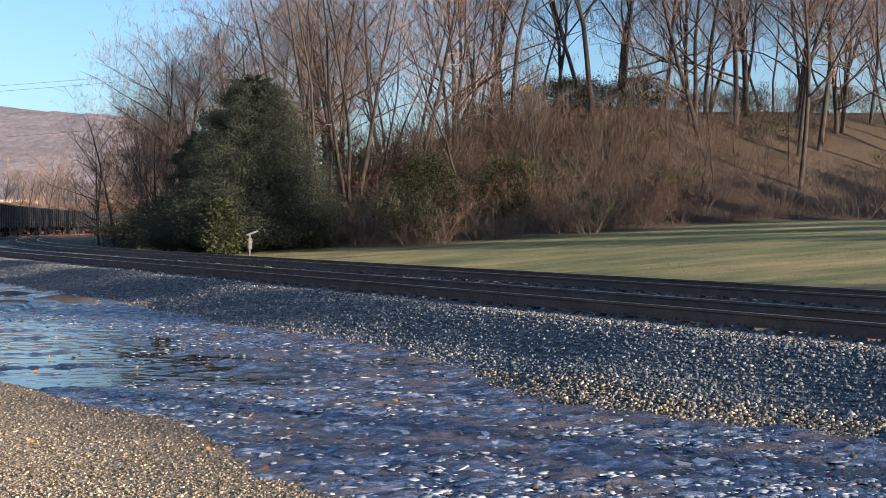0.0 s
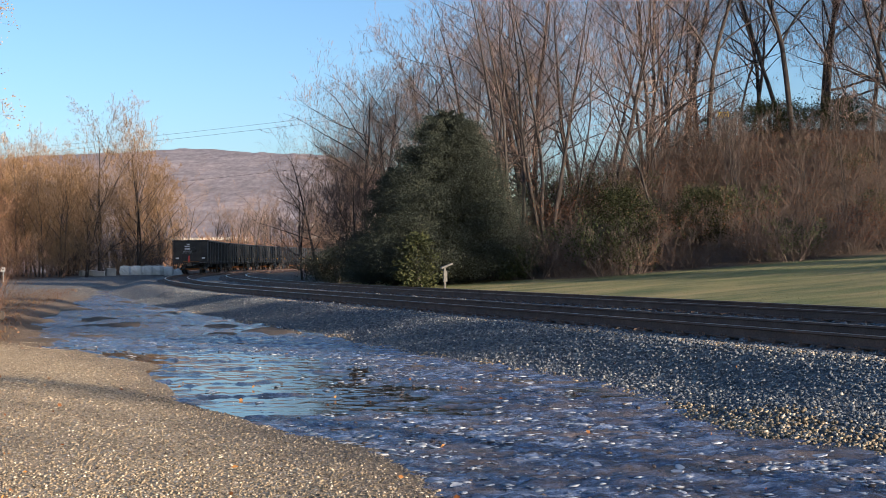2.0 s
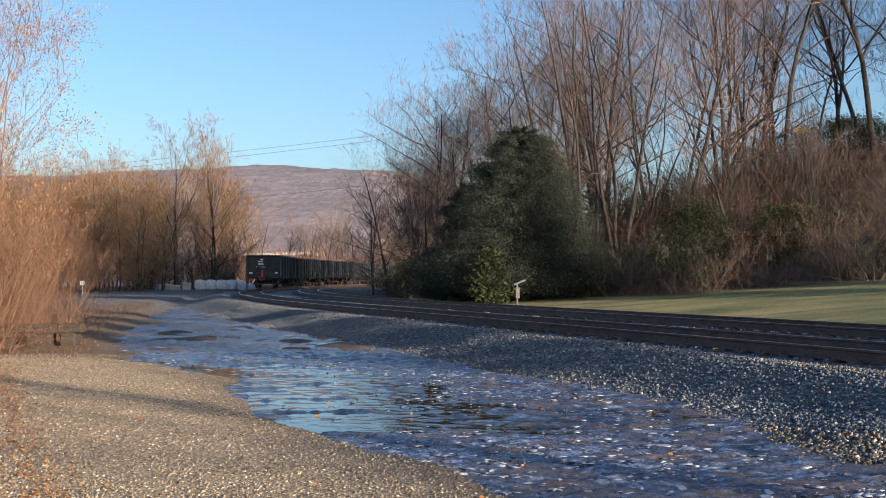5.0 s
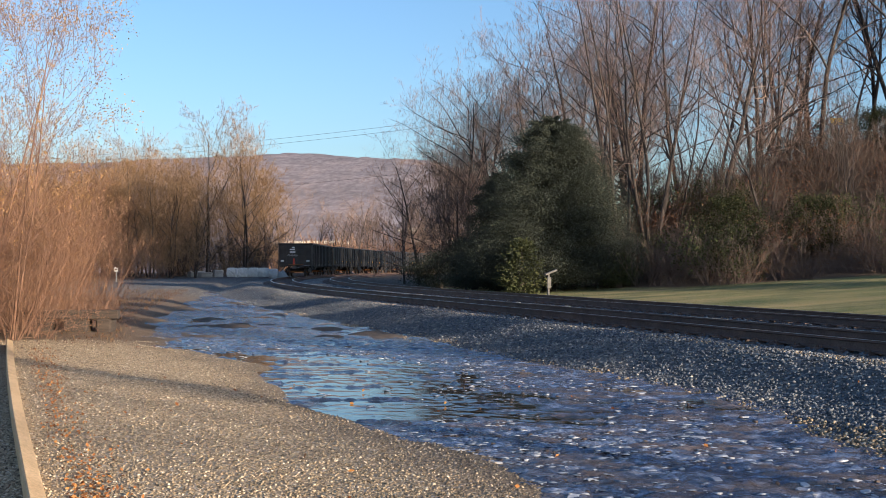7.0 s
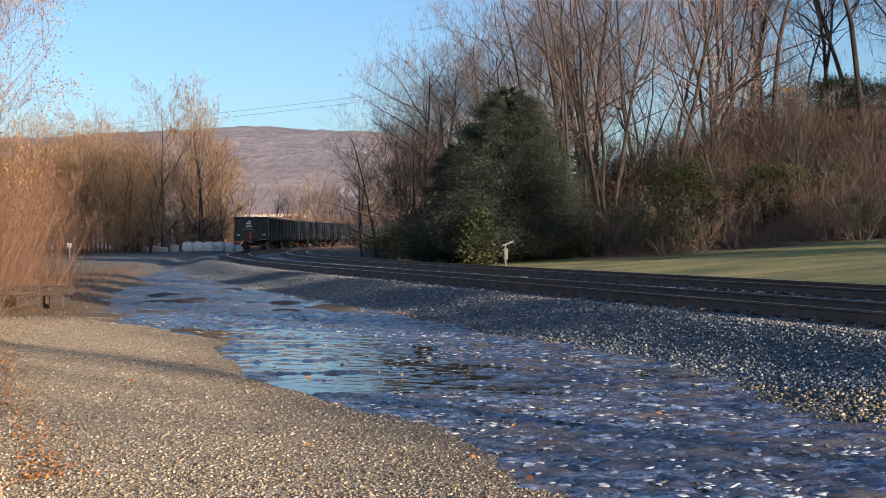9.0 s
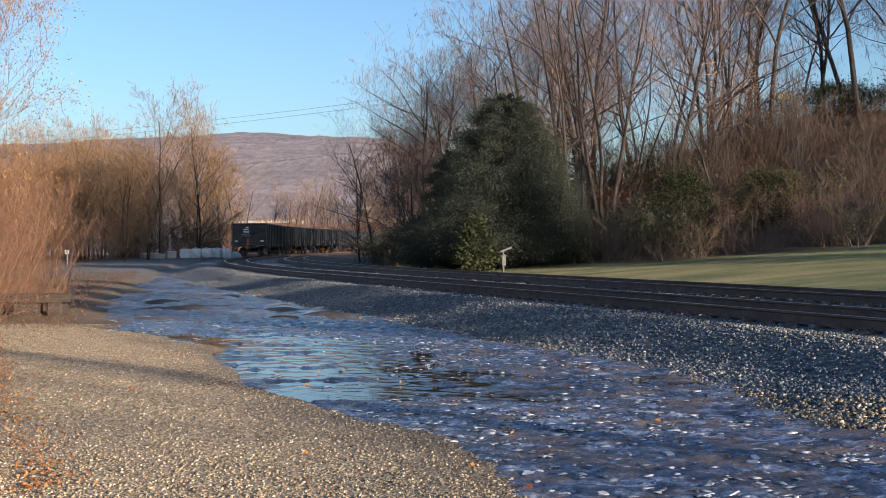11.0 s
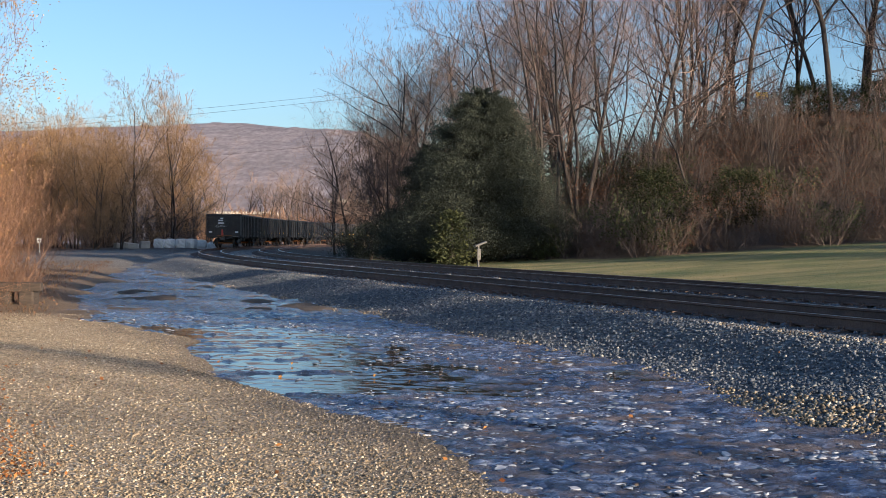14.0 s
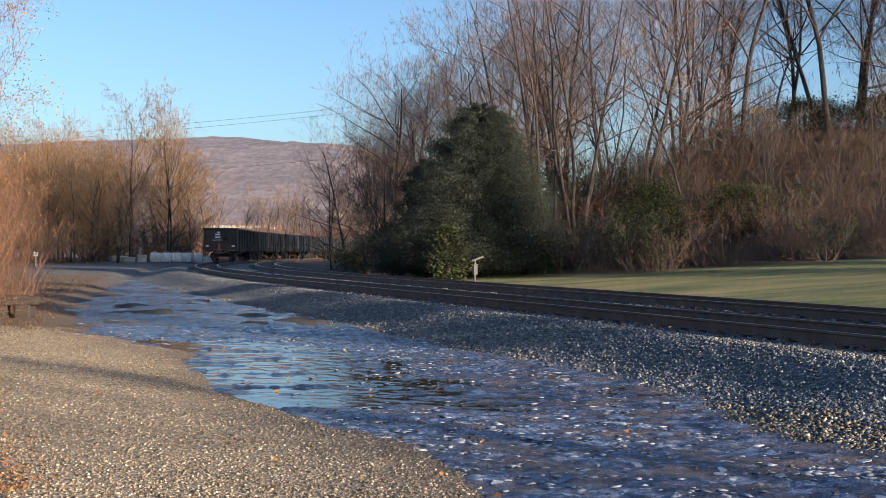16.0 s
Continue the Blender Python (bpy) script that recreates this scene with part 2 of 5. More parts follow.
def water_material():
    """Shallow meltwater, and ice where the sheet says so."""
    m, t, b = nodes("icy_water", 0.06)
    geo = t.nodes.new("ShaderNodeNewGeometry").outputs["Position"]
    mid = tex_noise(t, 5.0, 6, geo, 0.65, (0.7, 1.4, 1.0))
    fine = tex_noise(t, 28.0, 6, geo, 0.7, (0.8, 1.3, 1.0))
    ice = attr(t, "ice")
    frost = mix(t, 1.0, ramp(t, mid, [(0.36, (0.016, 0.023, 0.048)), (0.48, (0.05, 0.072, 0.14)), (0.6, (0.15, 0.2, 0.33)), (0.72, (0.42, 0.47, 0.59))]), ramp(t, fine, [(0.35, (0.45, 0.45, 0.45)), (0.65, (1.6, 1.6, 1.6))]), "MULTIPLY")
    silt = ramp(t, tex_noise(t, 1.3, 5, geo, 0.65, (0.8, 1.8, 1.0)), [(0.46, (0, 0, 0)), (0.6, (0.85, 0.85, 0.85))])
    frost = mix(t, silt, frost, mix(t, fine, (0.055, 0.042, 0.035), (0.2, 0.155, 0.13)))
    t.links.new(mix(t, ice, (0.02, 0.018, 0.016), frost), b.inputs["Base Color"])
    t.links.new(mix(t, ice, (0.03, 0.03, 0.03), ramp(t, fine, [(0.3, (0.05, 0.05, 0.05)), (0.7, (0.22, 0.22, 0.22))])), b.inputs["Roughness"])
    b.inputs["IOR"].default_value = 1.5
    bump(t, b, mix(t, ice, (0.5, 0.5, 0.5), mix(t, 0.6, mid, fine)), 0.9, 0.05)
    return m


M_GROUND = ground_material()
M_WATER = water_material()
M_ICE = island("ice_flake", [(0.0, (0.09, 0.12, 0.175)), (0.6, (0.19, 0.225, 0.31)), (1.0, (0.46, 0.475, 0.52))], 0.5, 0.3)


# ---- mesh helpers ----
def mesh_from(name, verts, faces, materials, smooth=False, indices=None):
    me = bpy.data.meshes.new(name)
    me.from_pydata([tuple(v) for v in verts], [], [tuple(f) for f in faces])
    for m in (materials if isinstance(materials, (list, tuple)) else [materials]):
        me.materials.append(m)
    if indices is not None:
        me.polygons.foreach_set("material_index", np.asarray(indices, np.int32))
    if smooth:
        me.polygons.foreach_set("use_smooth", np.ones(len(me.polygons), bool))
    me.update()
    return me


def tris_mesh(name, V, T, material):
    """A mesh from arrays of corners and triangles, quick for large ones."""
    V, T = np.asarray(V, np.float32), np.asarray(T, np.int32)
    me = bpy.data.meshes.new(name)
    me.vertices.add(len(V))
    me.vertices.foreach_set("co", V.ravel())
    me.loops.add(T.size)
    me.loops.foreach_set("vertex_index", T.ravel())
    me.polygons.add(len(T))
    me.polygons.foreach_set("loop_start", np.arange(0, T.size, T.shape[1], dtype=np.int32))
    me.materials.append(material)
    me.update(calc_edges=True)
    return me


def part(name, bm, material, parent=None, label=""):
    """Links a bmesh, or a ready mesh, as one mesh object under a thing."""
    if isinstance(bm, bpy.types.Mesh):
        me = bm
    else:
        me = bpy.data.meshes.new(name)
        bm.to_mesh(me)
        bm.free()
        me.materials.append(material)
    ob = new(name, me)
    ob.parent = parent
    if label:
        ob["label"] = label
    return ob


def box(bm, x0, x1, y0, y1, z0, z1, m=None, bevel=0.0):
    r = bmesh.ops.create_cube(bm, size=1.0)
    vs = r["verts"]
    bmesh.ops.transform(bm, verts=vs, matrix=Matrix.Translation(((x0 + x1) / 2, (y0 + y1) / 2, (z0 + z1) / 2)) @ Matrix.Diagonal((x1 - x0, y1 - y0, z1 - z0, 1)))
    if m is not None:
        bmesh.ops.transform(bm, verts=vs, matrix=m)
    if bevel:
        es = list({e for v in vs for e in v.link_edges})
        bmesh.ops.bevel(bm, geom=es, offset=bevel, segments=1, affect="EDGES")
    return bm


def cyl(bm, a, b, r0, r1=None, seg=10):
    a, b = Vector(a), Vector(b)
    d = b - a
    m = Matrix.Translation((a + b) / 2) @ d.to_track_quat("Z", "Y").to_matrix().to_4x4()
    bmesh.ops.create_cone(bm, cap_ends=True, segments=seg, radius1=r0, radius2=r0 if r1 is None else r1, depth=d.length, matrix=m)
    return bm


def rod(bm, pts, r, seg=6):
    for a, b in zip(pts, pts[1:]):
        cyl(bm, a, b, r, r, seg)
    return bm


# ---- the line of the two tracks ----
RAIL_Z = 0.50
TRACK_GAP = 4.3
HEAD0 = radians(22.8)


def track_line():
    """Places and headings along the near track's middle: straight, then a bend to the right."""
    p = np.array([6.36, 14.88]) - 60 * np.array([-math.sin(HEAD0), math.cos(HEAD0)])
    out, s, h = [], -60.0, HEAD0
    while s < 330:
        out.append((p[0], p[1], h, s))
        k = 0.0 if s < 30 else (1 / 200 if s < 112 else 1 / 420)
        h -= k * 1.0
        p = p + np.array([-math.sin(h), math.cos(h)])
        s += 1.0
    return np.array(out)


LINE = track_line()


def on_track(s, d=0.0):
    """The place at s along the line and d to its right, with the heading."""
    i = np.interp(s, LINE[:, 3], np.arange(len(LINE)))
    x, y, h = (np.interp(i, np.arange(len(LINE)), LINE[:, k]) for k in range(3))
    return x + np.cos(h) * d, y + np.sin(h) * d, h


def across(X, Y):
    """How far right of the near track's middle a place lies, and how far along."""
    X, Y = np.atleast_1d(np.asarray(X, float)), np.atleast_1d(np.asarray(Y, float))
    d, s = np.empty(X.shape), np.empty(X.shape)
    L = LINE[::2]
    for a in range(0, len(X), 20000):
        x, y = X[a:a + 20000, None], Y[a:a + 20000, None]
        q = (x - L[None, :, 0]) ** 2 + (y - L[None, :, 1]) ** 2
        i = q.argmin(1)
        h = L[i, 2]
        dx, dy = X[a:a + 20000] - L[i, 0], Y[a:a + 20000] - L[i, 1]
        d[a:a + 20000] = np.cos(h) * dx + np.sin(h) * dy
        s[a:a + 20000] = L[i, 3] - np.sin(h) * dx + np.cos(h) * dy
    return d, s


def smooth(a, b, x):
    u = np.clip((x - a) / (b - a), 0, 1)
    return u * u * (3 - 2 * u)


def wav(X, Y, f, k=0.0):
    """A cheap rolling unevenness between -1 and 1."""
    return (np.sin(X * f + 1.7 * k + 1.3 * np.sin(Y * f * 0.7 + k)) + np.sin(Y * f * 1.13 + 2.3 * k + 1.1 * np.sin(X * f * 0.83 - k)) + np.sin((X + Y) * f * 0.61 + 3.1 * k)) / 3


WATER_Z = -0.075
SHORE_Y = [3.0, 6.0, 6.9, 7.6, 8.4, 9.3, 10.2, 10.9, 12.0, 12.9, 14.1, 15.5, 17.6, 19.0, 20.6, 21.7, 26.7, 30.6, 35.7, 45, 58, 70]
SHORE_X = [2.6, 1.1, 0.72, 0.46, 0.16, -0.28, -0.72, -1.1, -1.68, -2.21, -2.69, -3.1, -3.6, -4.6, -6.0, -6.9, -8.6, -9.8, -11.2, -13.4, -16.4, -19.5]


def shore(Y):
    return np.interp(Y, SHORE_Y, SHORE_X)


def bank_foot(X):
    return np.interp(X, [-30, -8, -2, 3, 7, 18, 60], [75, 70, 62, 54, 48, 46.5, 50])


def toe_at(X, Y, s):
    """How far from the near track's middle the ballast ends, with a spill where a heap lies."""
    return -4.4 + 0.25 * wav(X, Y, 0.7, 6.0) + 0.15 * wav(X, Y, 2.1, 7.0) - 0.55 * np.exp(-((s + 3.4) / 1.5) ** 2)


def ground_zones(X, Y):
    """Height of the ground, and the weights of what covers it."""
    X, Y = np.asarray(X, float), np.asarray(Y, float)
    d, s = across(X, Y)
    z = 0.02 * wav(X, Y, 0.9) + 0.012 * wav(X, Y, 2.7, 1.0)
    rough = 0.35 + 0.65 * smooth(15, 20, Y)
    left = X - shore(Y) + 0.25 * rough * wav(X, Y, 1.9, 2.0) + 0.12 * rough * wav(X, Y, 5.0, 3.0)
    bed = smooth(-0.9, 0.7, left) * smooth(80, 62, Y)
    z = z + (0.004 * np.clip(Y - 24, 0, 90)) * (1 - bed)
    pools = 0.085 * wav(X, Y, 1.5, 4.0) + 0.05 * wav(X, Y, 4.3, 5.0)
    zb = -0.125 + pools * smooth(8, 22, Y) + 0.4 * pools
    zb = zb + 0.06 * smooth(14, 10, Y) * (wav(d * 2.4, s * 0.45, 1.0, 3.0) + 0.6 * wav(d * 6.0, s * 1.2, 1.0, 5.0))
    zb = zb - 0.13 * smooth(10.4, 12.4, Y) * smooth(23.5, 19.0, Y) * smooth(3.8, 2.0, X - shore(Y))
    z = z * (1 - bed) + zb * bed
    toe = toe_at(X, Y, s)
    crown = 0.29
    up = np.clip((d - toe) / (-2.2 - toe), 0, 1)
    face = 0.22 * smooth(0, 0.35, up) + 0.78 * smooth(0.22, 1.0, up)
    prof = -0.12 * (1 - face) + (crown + 0.08 * smooth(-1.35, -2.1, d)) * face + 0.05 * up * (1 - up) * 4 * wav(X, Y, 1.1, 8.0)
    prof = prof + 0.09 * np.exp(-((s + 3.4) / 1.3) ** 2 - ((d + 4.3) / 0.7) ** 2)
    inside = smooth(-0.25, 0.25, d - toe)
    z = z * (1 - inside) + prof * inside
    far = smooth(TRACK_GAP + 1.7, TRACK_GAP + 3.2, d)
    lawn_z = 0.16 + 0.078 * np.clip(d - 7.2, 0, 22) + 0.04 * wav(X, Y, 0.35, 1.0)
    lawn_z = np.where(s > 45, 0.16 + (lawn_z - 0.16) * smooth(85, 45, s), lawn_z)
    z = z * (1 - far) + lawn_z * far
    foot = bank_foot(X)
    rise = np.interp(X, [-8, 0, 5, 10, 14, 20, 60], [0.0, 0.3, 2.2, 4.0, 5.6, 6.9, 7.5]) * smooth(0, 19, Y - foot) * np.where(d > 5, 1, 0)
    rise = rise + 0.35 * wav(X, Y, 0.5, 2.0) * smooth(0, 6, rise)
    rise = rise * smooth(200, 120, Y)
    z = z + rise
    dist = np.hypot(X, Y)
    valley = -2.0 * smooth(170, 320, dist)
    ridge = 129 + 10 * np.exp(-((X + 280) / 150) ** 2) + 2.5 * wav(X, Y, 0.045, 1.0) + 1.3 * wav(X, Y, 0.31, 2.0)
    hill = ridge * smooth(520, 1420, Y) * smooth(2600, 1700, Y) * (0.3 + 0.7 * smooth(130, -120, X))
    z = z + valley + hill
    ballast = inside * smooth(TRACK_GAP + 3.0, TRACK_GAP + 2.2, d)
    lawn = far
    # dark grey gravel of the far drive, its shade mixed in as ballast colour
    ballast = np.clip(ballast + 0.9 * smooth(46, 60, Y) * smooth(-3.8, -4.6, d) * smooth(-16, -10, d), 0, 1)
    litter = np.clip(smooth(-0.4, 0.6, Y - foot) * np.where(d > 5, 1, 0) + smooth(110, 130, dist), 0, 1)
    mud = bed * (1 - inside)
    dry = smooth(20.5, 24, Y + 1.5 * wav(X, Y, 0.8)) * (1 - inside) * (1 - far) * 0.85
    hazy_woods = smooth(300, 520, dist)
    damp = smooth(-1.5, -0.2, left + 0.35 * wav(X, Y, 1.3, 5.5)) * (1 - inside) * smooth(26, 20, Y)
    return z, dict(damp=damp, ballast=ballast, lawn=lawn, litter=litter, mud=mud, dry=dry, hazy_woods=hazy_woods), d, s


def height(x, y):
    return float(ground_zones([x], [y])[0][0])


def build_ground():
    def axis(lo, hi, fine, a, b, grow):
        mid = list(np.arange(a, b + 1e-6, fine))
        up, down, st = [], [], fine
        v = b
        while v < hi:
            st *= grow
            v += st
            up.append(v)
        st, v = fine, a
        while v > lo:
            st *= grow
            v -= st
            down.append(v)
        return np.array(down[::-1] + mid + up)
    xs = axis(-3200, 3200, 0.16, -9, 9, 1.045)
    ys = axis(-2500, 2600, 0.16, 5, 30, 1.028)
    X, Y = np.meshgrid(xs, ys)
    Z, zones, _, _ = ground_zones(X.ravel(), Y.ravel())
    nx, ny = len(xs), len(ys)
    i = np.arange(nx * ny).reshape(ny, nx)
    F = np.stack([i[:-1, :-1], i[:-1, 1:], i[1:, 1:], i[1:, :-1]], -1).reshape(-1, 4)
    me = tris_mesh("ground", np.stack([X.ravel(), Y.ravel(), Z], 1), F, M_GROUND)
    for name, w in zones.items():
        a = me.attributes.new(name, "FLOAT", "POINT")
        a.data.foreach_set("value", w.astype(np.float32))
    me.polygons.foreach_set("use_smooth", np.ones(len(me.polygons), bool))
    return tagged(new("ground", me), "gravel drive, muddy ditch, mown lawn and wooded bank running to distant hills", "ground", kind="structure")


ground = build_ground()


def build_water():
    """One sheet over the ditch: calm pools, and crusts of buckled ice with real relief."""
    ys = np.concatenate([np.arange(5.0, 14.0, 0.045), np.arange(14.0, 24.0, 0.08), np.arange(24.0, 66.0, 0.3)])
    k = 130
    lo = shore(ys) - 1.6
    hi = np.empty(len(ys))
    for j, y in enumerate(ys):
        c = np.linspace(lo[j], lo[j] + 14, 57)
        d = across(c, np.full(57, y))[0]
        hi[j] = c[np.argmax(d > -3.2)]
    U = np.linspace(0, 1, k)
    X = lo[:, None] + (hi - lo)[:, None] * U[None]
    Y = np.repeat(ys[:, None], k, 1)
    x, y = X.ravel(), Y.ravel()
    ice = np.array([noise.noise(Vector((a * 0.5, b * 0.42, 3.0))) + 0.5 * noise.noise(Vector((a * 1.6, b * 1.5, 7.0))) for a, b in zip(x, y)])
    calm = smooth(10.4, 12.4, y) * smooth(23.5, 19.0, y) * smooth(3.5, 1.6, x - shore(y))
    streak = np.array([noise.noise(Vector((a * 1.3, b * 4.2, 11.0))) for a, b in zip(x, y)])
    ice = smooth(-0.52, -0.3, ice - 1.1 * calm + 1.1 * smooth(0.12, 0.42, streak) + 0.7 * smooth(12.0, 10.5, y))
    h = np.array([noise.noise(Vector((a * 3.2, b * 5.5, 0.0))) * 0.03 + noise.noise(Vector((a * 8.0, b * 13.0, 5.0))) * 0.028 + noise.noise(Vector((a * 17.0, b * 22.0, 9.0))) * 0.014 for a, b in zip(x, y)])
    z = WATER_Z + h * (0.03 + (0.1 + 0.3 * smooth(0.7, 1.8, x - shore(y))) * calm * (1 - ice) + 0.97 * ice) + 0.012 * ice
    i = np.arange(len(x)).reshape(len(ys), k)
    F = np.stack([i[:-1, :-1], i[:-1, 1:], i[1:, 1:], i[1:, :-1]], -1).reshape(-1, 4)
    me = tris_mesh("water", np.stack([x, y, z], 1), F, M_WATER)
    at = me.attributes.new("ice", "FLOAT", "POINT")
    at.data.foreach_set("value", ice.astype(np.float32))
    me.polygons.foreach_set("use_smooth", np.ones(len(me.polygons), bool))
    return tagged(new("water", me), "shallow dark meltwater with a skin of broken ice in the trackside ditch", "water", kind="structure")


water = build_water()


# ---- loose stones, as scattered solids ----
OCTA = np.array([(1, 0, 0), (-1, 0, 0), (0, 1, 0), (0, -1, 0), (0, 0, 1), (0, 0, -1)], float)
OCTA_F = np.array([(0, 2, 4), (2, 1, 4), (1, 3, 4), (3, 0, 4), (2, 0, 5), (1, 2, 5), (3, 1, 5), (0, 3, 5)])
CUBE = np.array([(x, y, z) for x in (-1, 1) for y in (-1, 1) for z in (-1, 1)], float) * 0.62
CUBE_F = np.array([(0, 1, 3), (0, 3, 2), (4, 6, 7), (4, 7, 5), (0, 4, 5), (0, 5, 1), (2, 3, 7), (2, 7, 6), (0, 2, 6), (0, 6, 4), (1, 5, 7), (1, 7, 3)])


def scatter(name, P, size, material, rng, shape=(CUBE, CUBE_F), flat=0.7, jitter=0.3, sink=0.2, lie=False):
    """Many small solids at the places P, each turned and misshapen on its own."""
    B, F = shape
    n, k = len(P), len(B)
    q = rng.normal(size=(n, 4)) * (np.array([1, 0.1, 0.1, 1]) if lie else 1.0)
    q /= np.linalg.norm(q, axis=1)[:, None]
    w, x, y, z = q.T
    R = np.stack([np.stack([1 - 2 * (y * y + z * z), 2 * (x * y - z * w), 2 * (x * z + y * w)], -1),
                  np.stack([2 * (x * y + z * w), 1 - 2 * (x * x + z * z), 2 * (y * z - x * w)], -1),
                  np.stack([2 * (x * z - y * w), 2 * (y * z + x * w), 1 - 2 * (x * x + y * y)], -1)], 1)
    S = B[None] * rng.uniform(1 - jitter, 1 + jitter, (n, k, 3)) * rng.uniform(0.65, 1.35, (n, 1, 3))
    V = np.einsum("nij,nkj->nki", R, S) * size[:, None, None]
    V[:, :, 2] *= flat
    V += P[:, None, :]
    V[:, :, 2] += (size * flat * (0.5 - sink))[:, None]
    T = (F[None] + (np.arange(n) * k)[:, None, None]).reshape(-1, 3)
    return tris_mesh(name, V.reshape(-1, 3), T, material)


rng = np.random.default_rng(5)


def ballast_points(n, s0, s1, d0, d1, power=1.6):
    s = s0 + (s1 - s0) * rng.random(n) ** power
    d = rng.uniform(d0, d1, n)
    x, y, h = on_track(s, d)
    z, zn, _, _ = ground_zones(x, y)
    keep = (zn["ballast"] > 0.25) & (rng.random(n) < zn["ballast"] + 0.1)
    return np.stack([x, y, z], 1)[keep]


P = ballast_points(78000, -9.0, 38.0, -5.6, -1.2)
tagged(new("ballast_stones", scatter("ballast_stones", P, 0.01 + 0.02 * rng.random(len(P)) ** 1.3, M_BALLAST, rng, (OCTA, OCTA_F), 0.85)), "grey crushed-stone ballast heaped along the track shoulder", "ballast", kind="stuff")
P = ballast_points(18000, -9.0, 60.0, -1.5, 7.0, 1.4)
tagged(new("ballast_stones", scatter("ballast_stones", P, rng.uniform(0.024, 0.05, len(P)), M_BALLAST, rng, (OCTA, OCTA_F), 0.85)), "grey crushed-stone ballast between ties and tracks", "ballast", kind="stuff")

# gravel at the toe, its warm tan standing in for sun on the stones
P = ballast_points(60000, -6.0, 26.0, -6.0, -3.2)
dd, ss = across(P[:, 0], P[:, 1])
heap = np.exp(-((ss + 3.4) / 1.4) ** 2)
P = P[dd - toe_at(P[:, 0], P[:, 1], ss) < 0.1 + (0.4 + 0.5 * heap) * rng.random(len(P)) ** 1.5 + 0.25 * wav(P[:, 0], P[:, 1], 2.6, 4.0)] + np.array([0, 0, 0.008])
tagged(new("gravel_stones", scatter("gravel_stones", P, 0.01 + 0.018 * rng.random(len(P)), M_GRAVEL, rng, (OCTA, OCTA_F), 0.8)), "tan gravel fringe, toned like sunlit stone, along the foot of the ballast", "gravel", kind="stuff")
# tan stones on the crest imitate the sunlit upper edge of the ballast
P = ballast_points(9000, -6.0, 30.0, -2.3, -1.45)
tagged(new("gravel_stones", scatter("gravel_stones", P, rng.uniform(0.01, 0.024, len(P)), M_GRAVEL, rng, (OCTA, OCTA_F), 0.75)), "tan stones imitating the sunlit crest of the ballast shoulder", "gravel", kind="stuff")

n = 190000
Y = 5.5 + 17 * rng.random(n) ** 1.8
X = rng.uniform(-10.5, 2.5, n)
z, zn, dd, _ = ground_zones(X, Y)
keep = (zn["mud"] < 0.45 + 0.4 * rng.random(n)) & (zn["ballast"] < 0.1) & (z > WATER_Z)
P = np.stack([X, Y, z], 1)[keep]
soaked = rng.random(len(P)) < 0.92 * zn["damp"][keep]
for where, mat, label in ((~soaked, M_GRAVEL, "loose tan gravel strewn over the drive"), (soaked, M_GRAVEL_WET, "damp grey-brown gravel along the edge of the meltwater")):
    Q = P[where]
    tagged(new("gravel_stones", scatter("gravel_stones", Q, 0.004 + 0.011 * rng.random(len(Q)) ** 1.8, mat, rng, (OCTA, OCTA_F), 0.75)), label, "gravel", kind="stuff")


# ---- rails and ties ----
def build_track(name, off, label):
    top = tagged(new(name), label, "railway track", kind="structure")
    prof = [(-0.036, 0), (0.036, 0), (0.038, -0.03), (0.012, -0.045), (0.009, -0.14), (0.07, -0.155), (0.072, -0.17), (-0.072, -0.17), (-0.07, -0.155), (-0.009, -0.14), (-0.012, -0.045), (-0.038, -0.03)]
    for side in (-0.7525, 0.7525):
        ss = np.concatenate([np.arange(-58, 40, 4.0), np.arange(40, 260, 2.5)])
        V, F, I = [], [], []
        k = len(prof)
        for s in ss:
            x, y, h = on_track(s, off + side)
            for px, pz in prof:
                V.append((x + math.cos(h) * px, y + math.sin(h) * px, RAIL_Z + pz))
        for j in range(len(ss) - 1):
            for q in range(k):
                a, b = j * k + q, j * k + (q + 1) % k
                F.append((a, b, b + k, a + k))
                I.append(1 if q == 0 else 0)
        part("rail", mesh_from("rail", V, F, [M_STEEL, M_RAILTOP], False, I), None, top, "rusty steel rail with a bright worn head")
    bm = bmesh.new()
    box(bm, -1.3, 1.3, -0.115, 0.115, -0.17, 0.0, None, 0.012)
    tie = bpy.data.meshes.new("tie")
    bm.to_mesh(tie)
    bm.free()
    tie.materials.append(M_TIE)
    bm = bmesh.new()
    for sx in (-0.7525, 0.7525):
        box(bm, sx - 0.17, sx + 0.17, -0.09, 0.09, 0.0, 0.022)
        for dx in (-0.1, 0.1):
            for dy in (-0.05, 0.05):
                box(bm, sx + dx - 0.016, sx + dx + 0.016, dy - 0.014, dy + 0.014, 0.02, 0.06)
    plate = bpy.data.meshes.new("tie_plate")
    bm.to_mesh(plate)
    bm.free()
    plate.materials.append(M_STEEL)
    r = random.Random(3 + int(off))
    s = -12.0
    while s < 130:
        x, y, h = on_track(s, off + r.uniform(-0.05, 0.05))
        o = part("tie", tie, None, top)
        o.matrix_basis = pose(float(x), float(y), RAIL_Z - 0.192 + r.uniform(-0.006, 0.006), 0, 0, math.degrees(h) + r.uniform(-1, 1))
        if s < 60:
            p = part("tie_plate", plate, None, top)
            p.matrix_basis = pose(float(on_track(s, off)[0]), float(on_track(s, off)[1]), RAIL_Z - 0.192, 0, 0, math.degrees(h))
        s += 0.53
    return top


track_a = build_track("railway_track", 0.0, "rusty railway track on dark creosoted ties in grey ballast, nearer the drive")
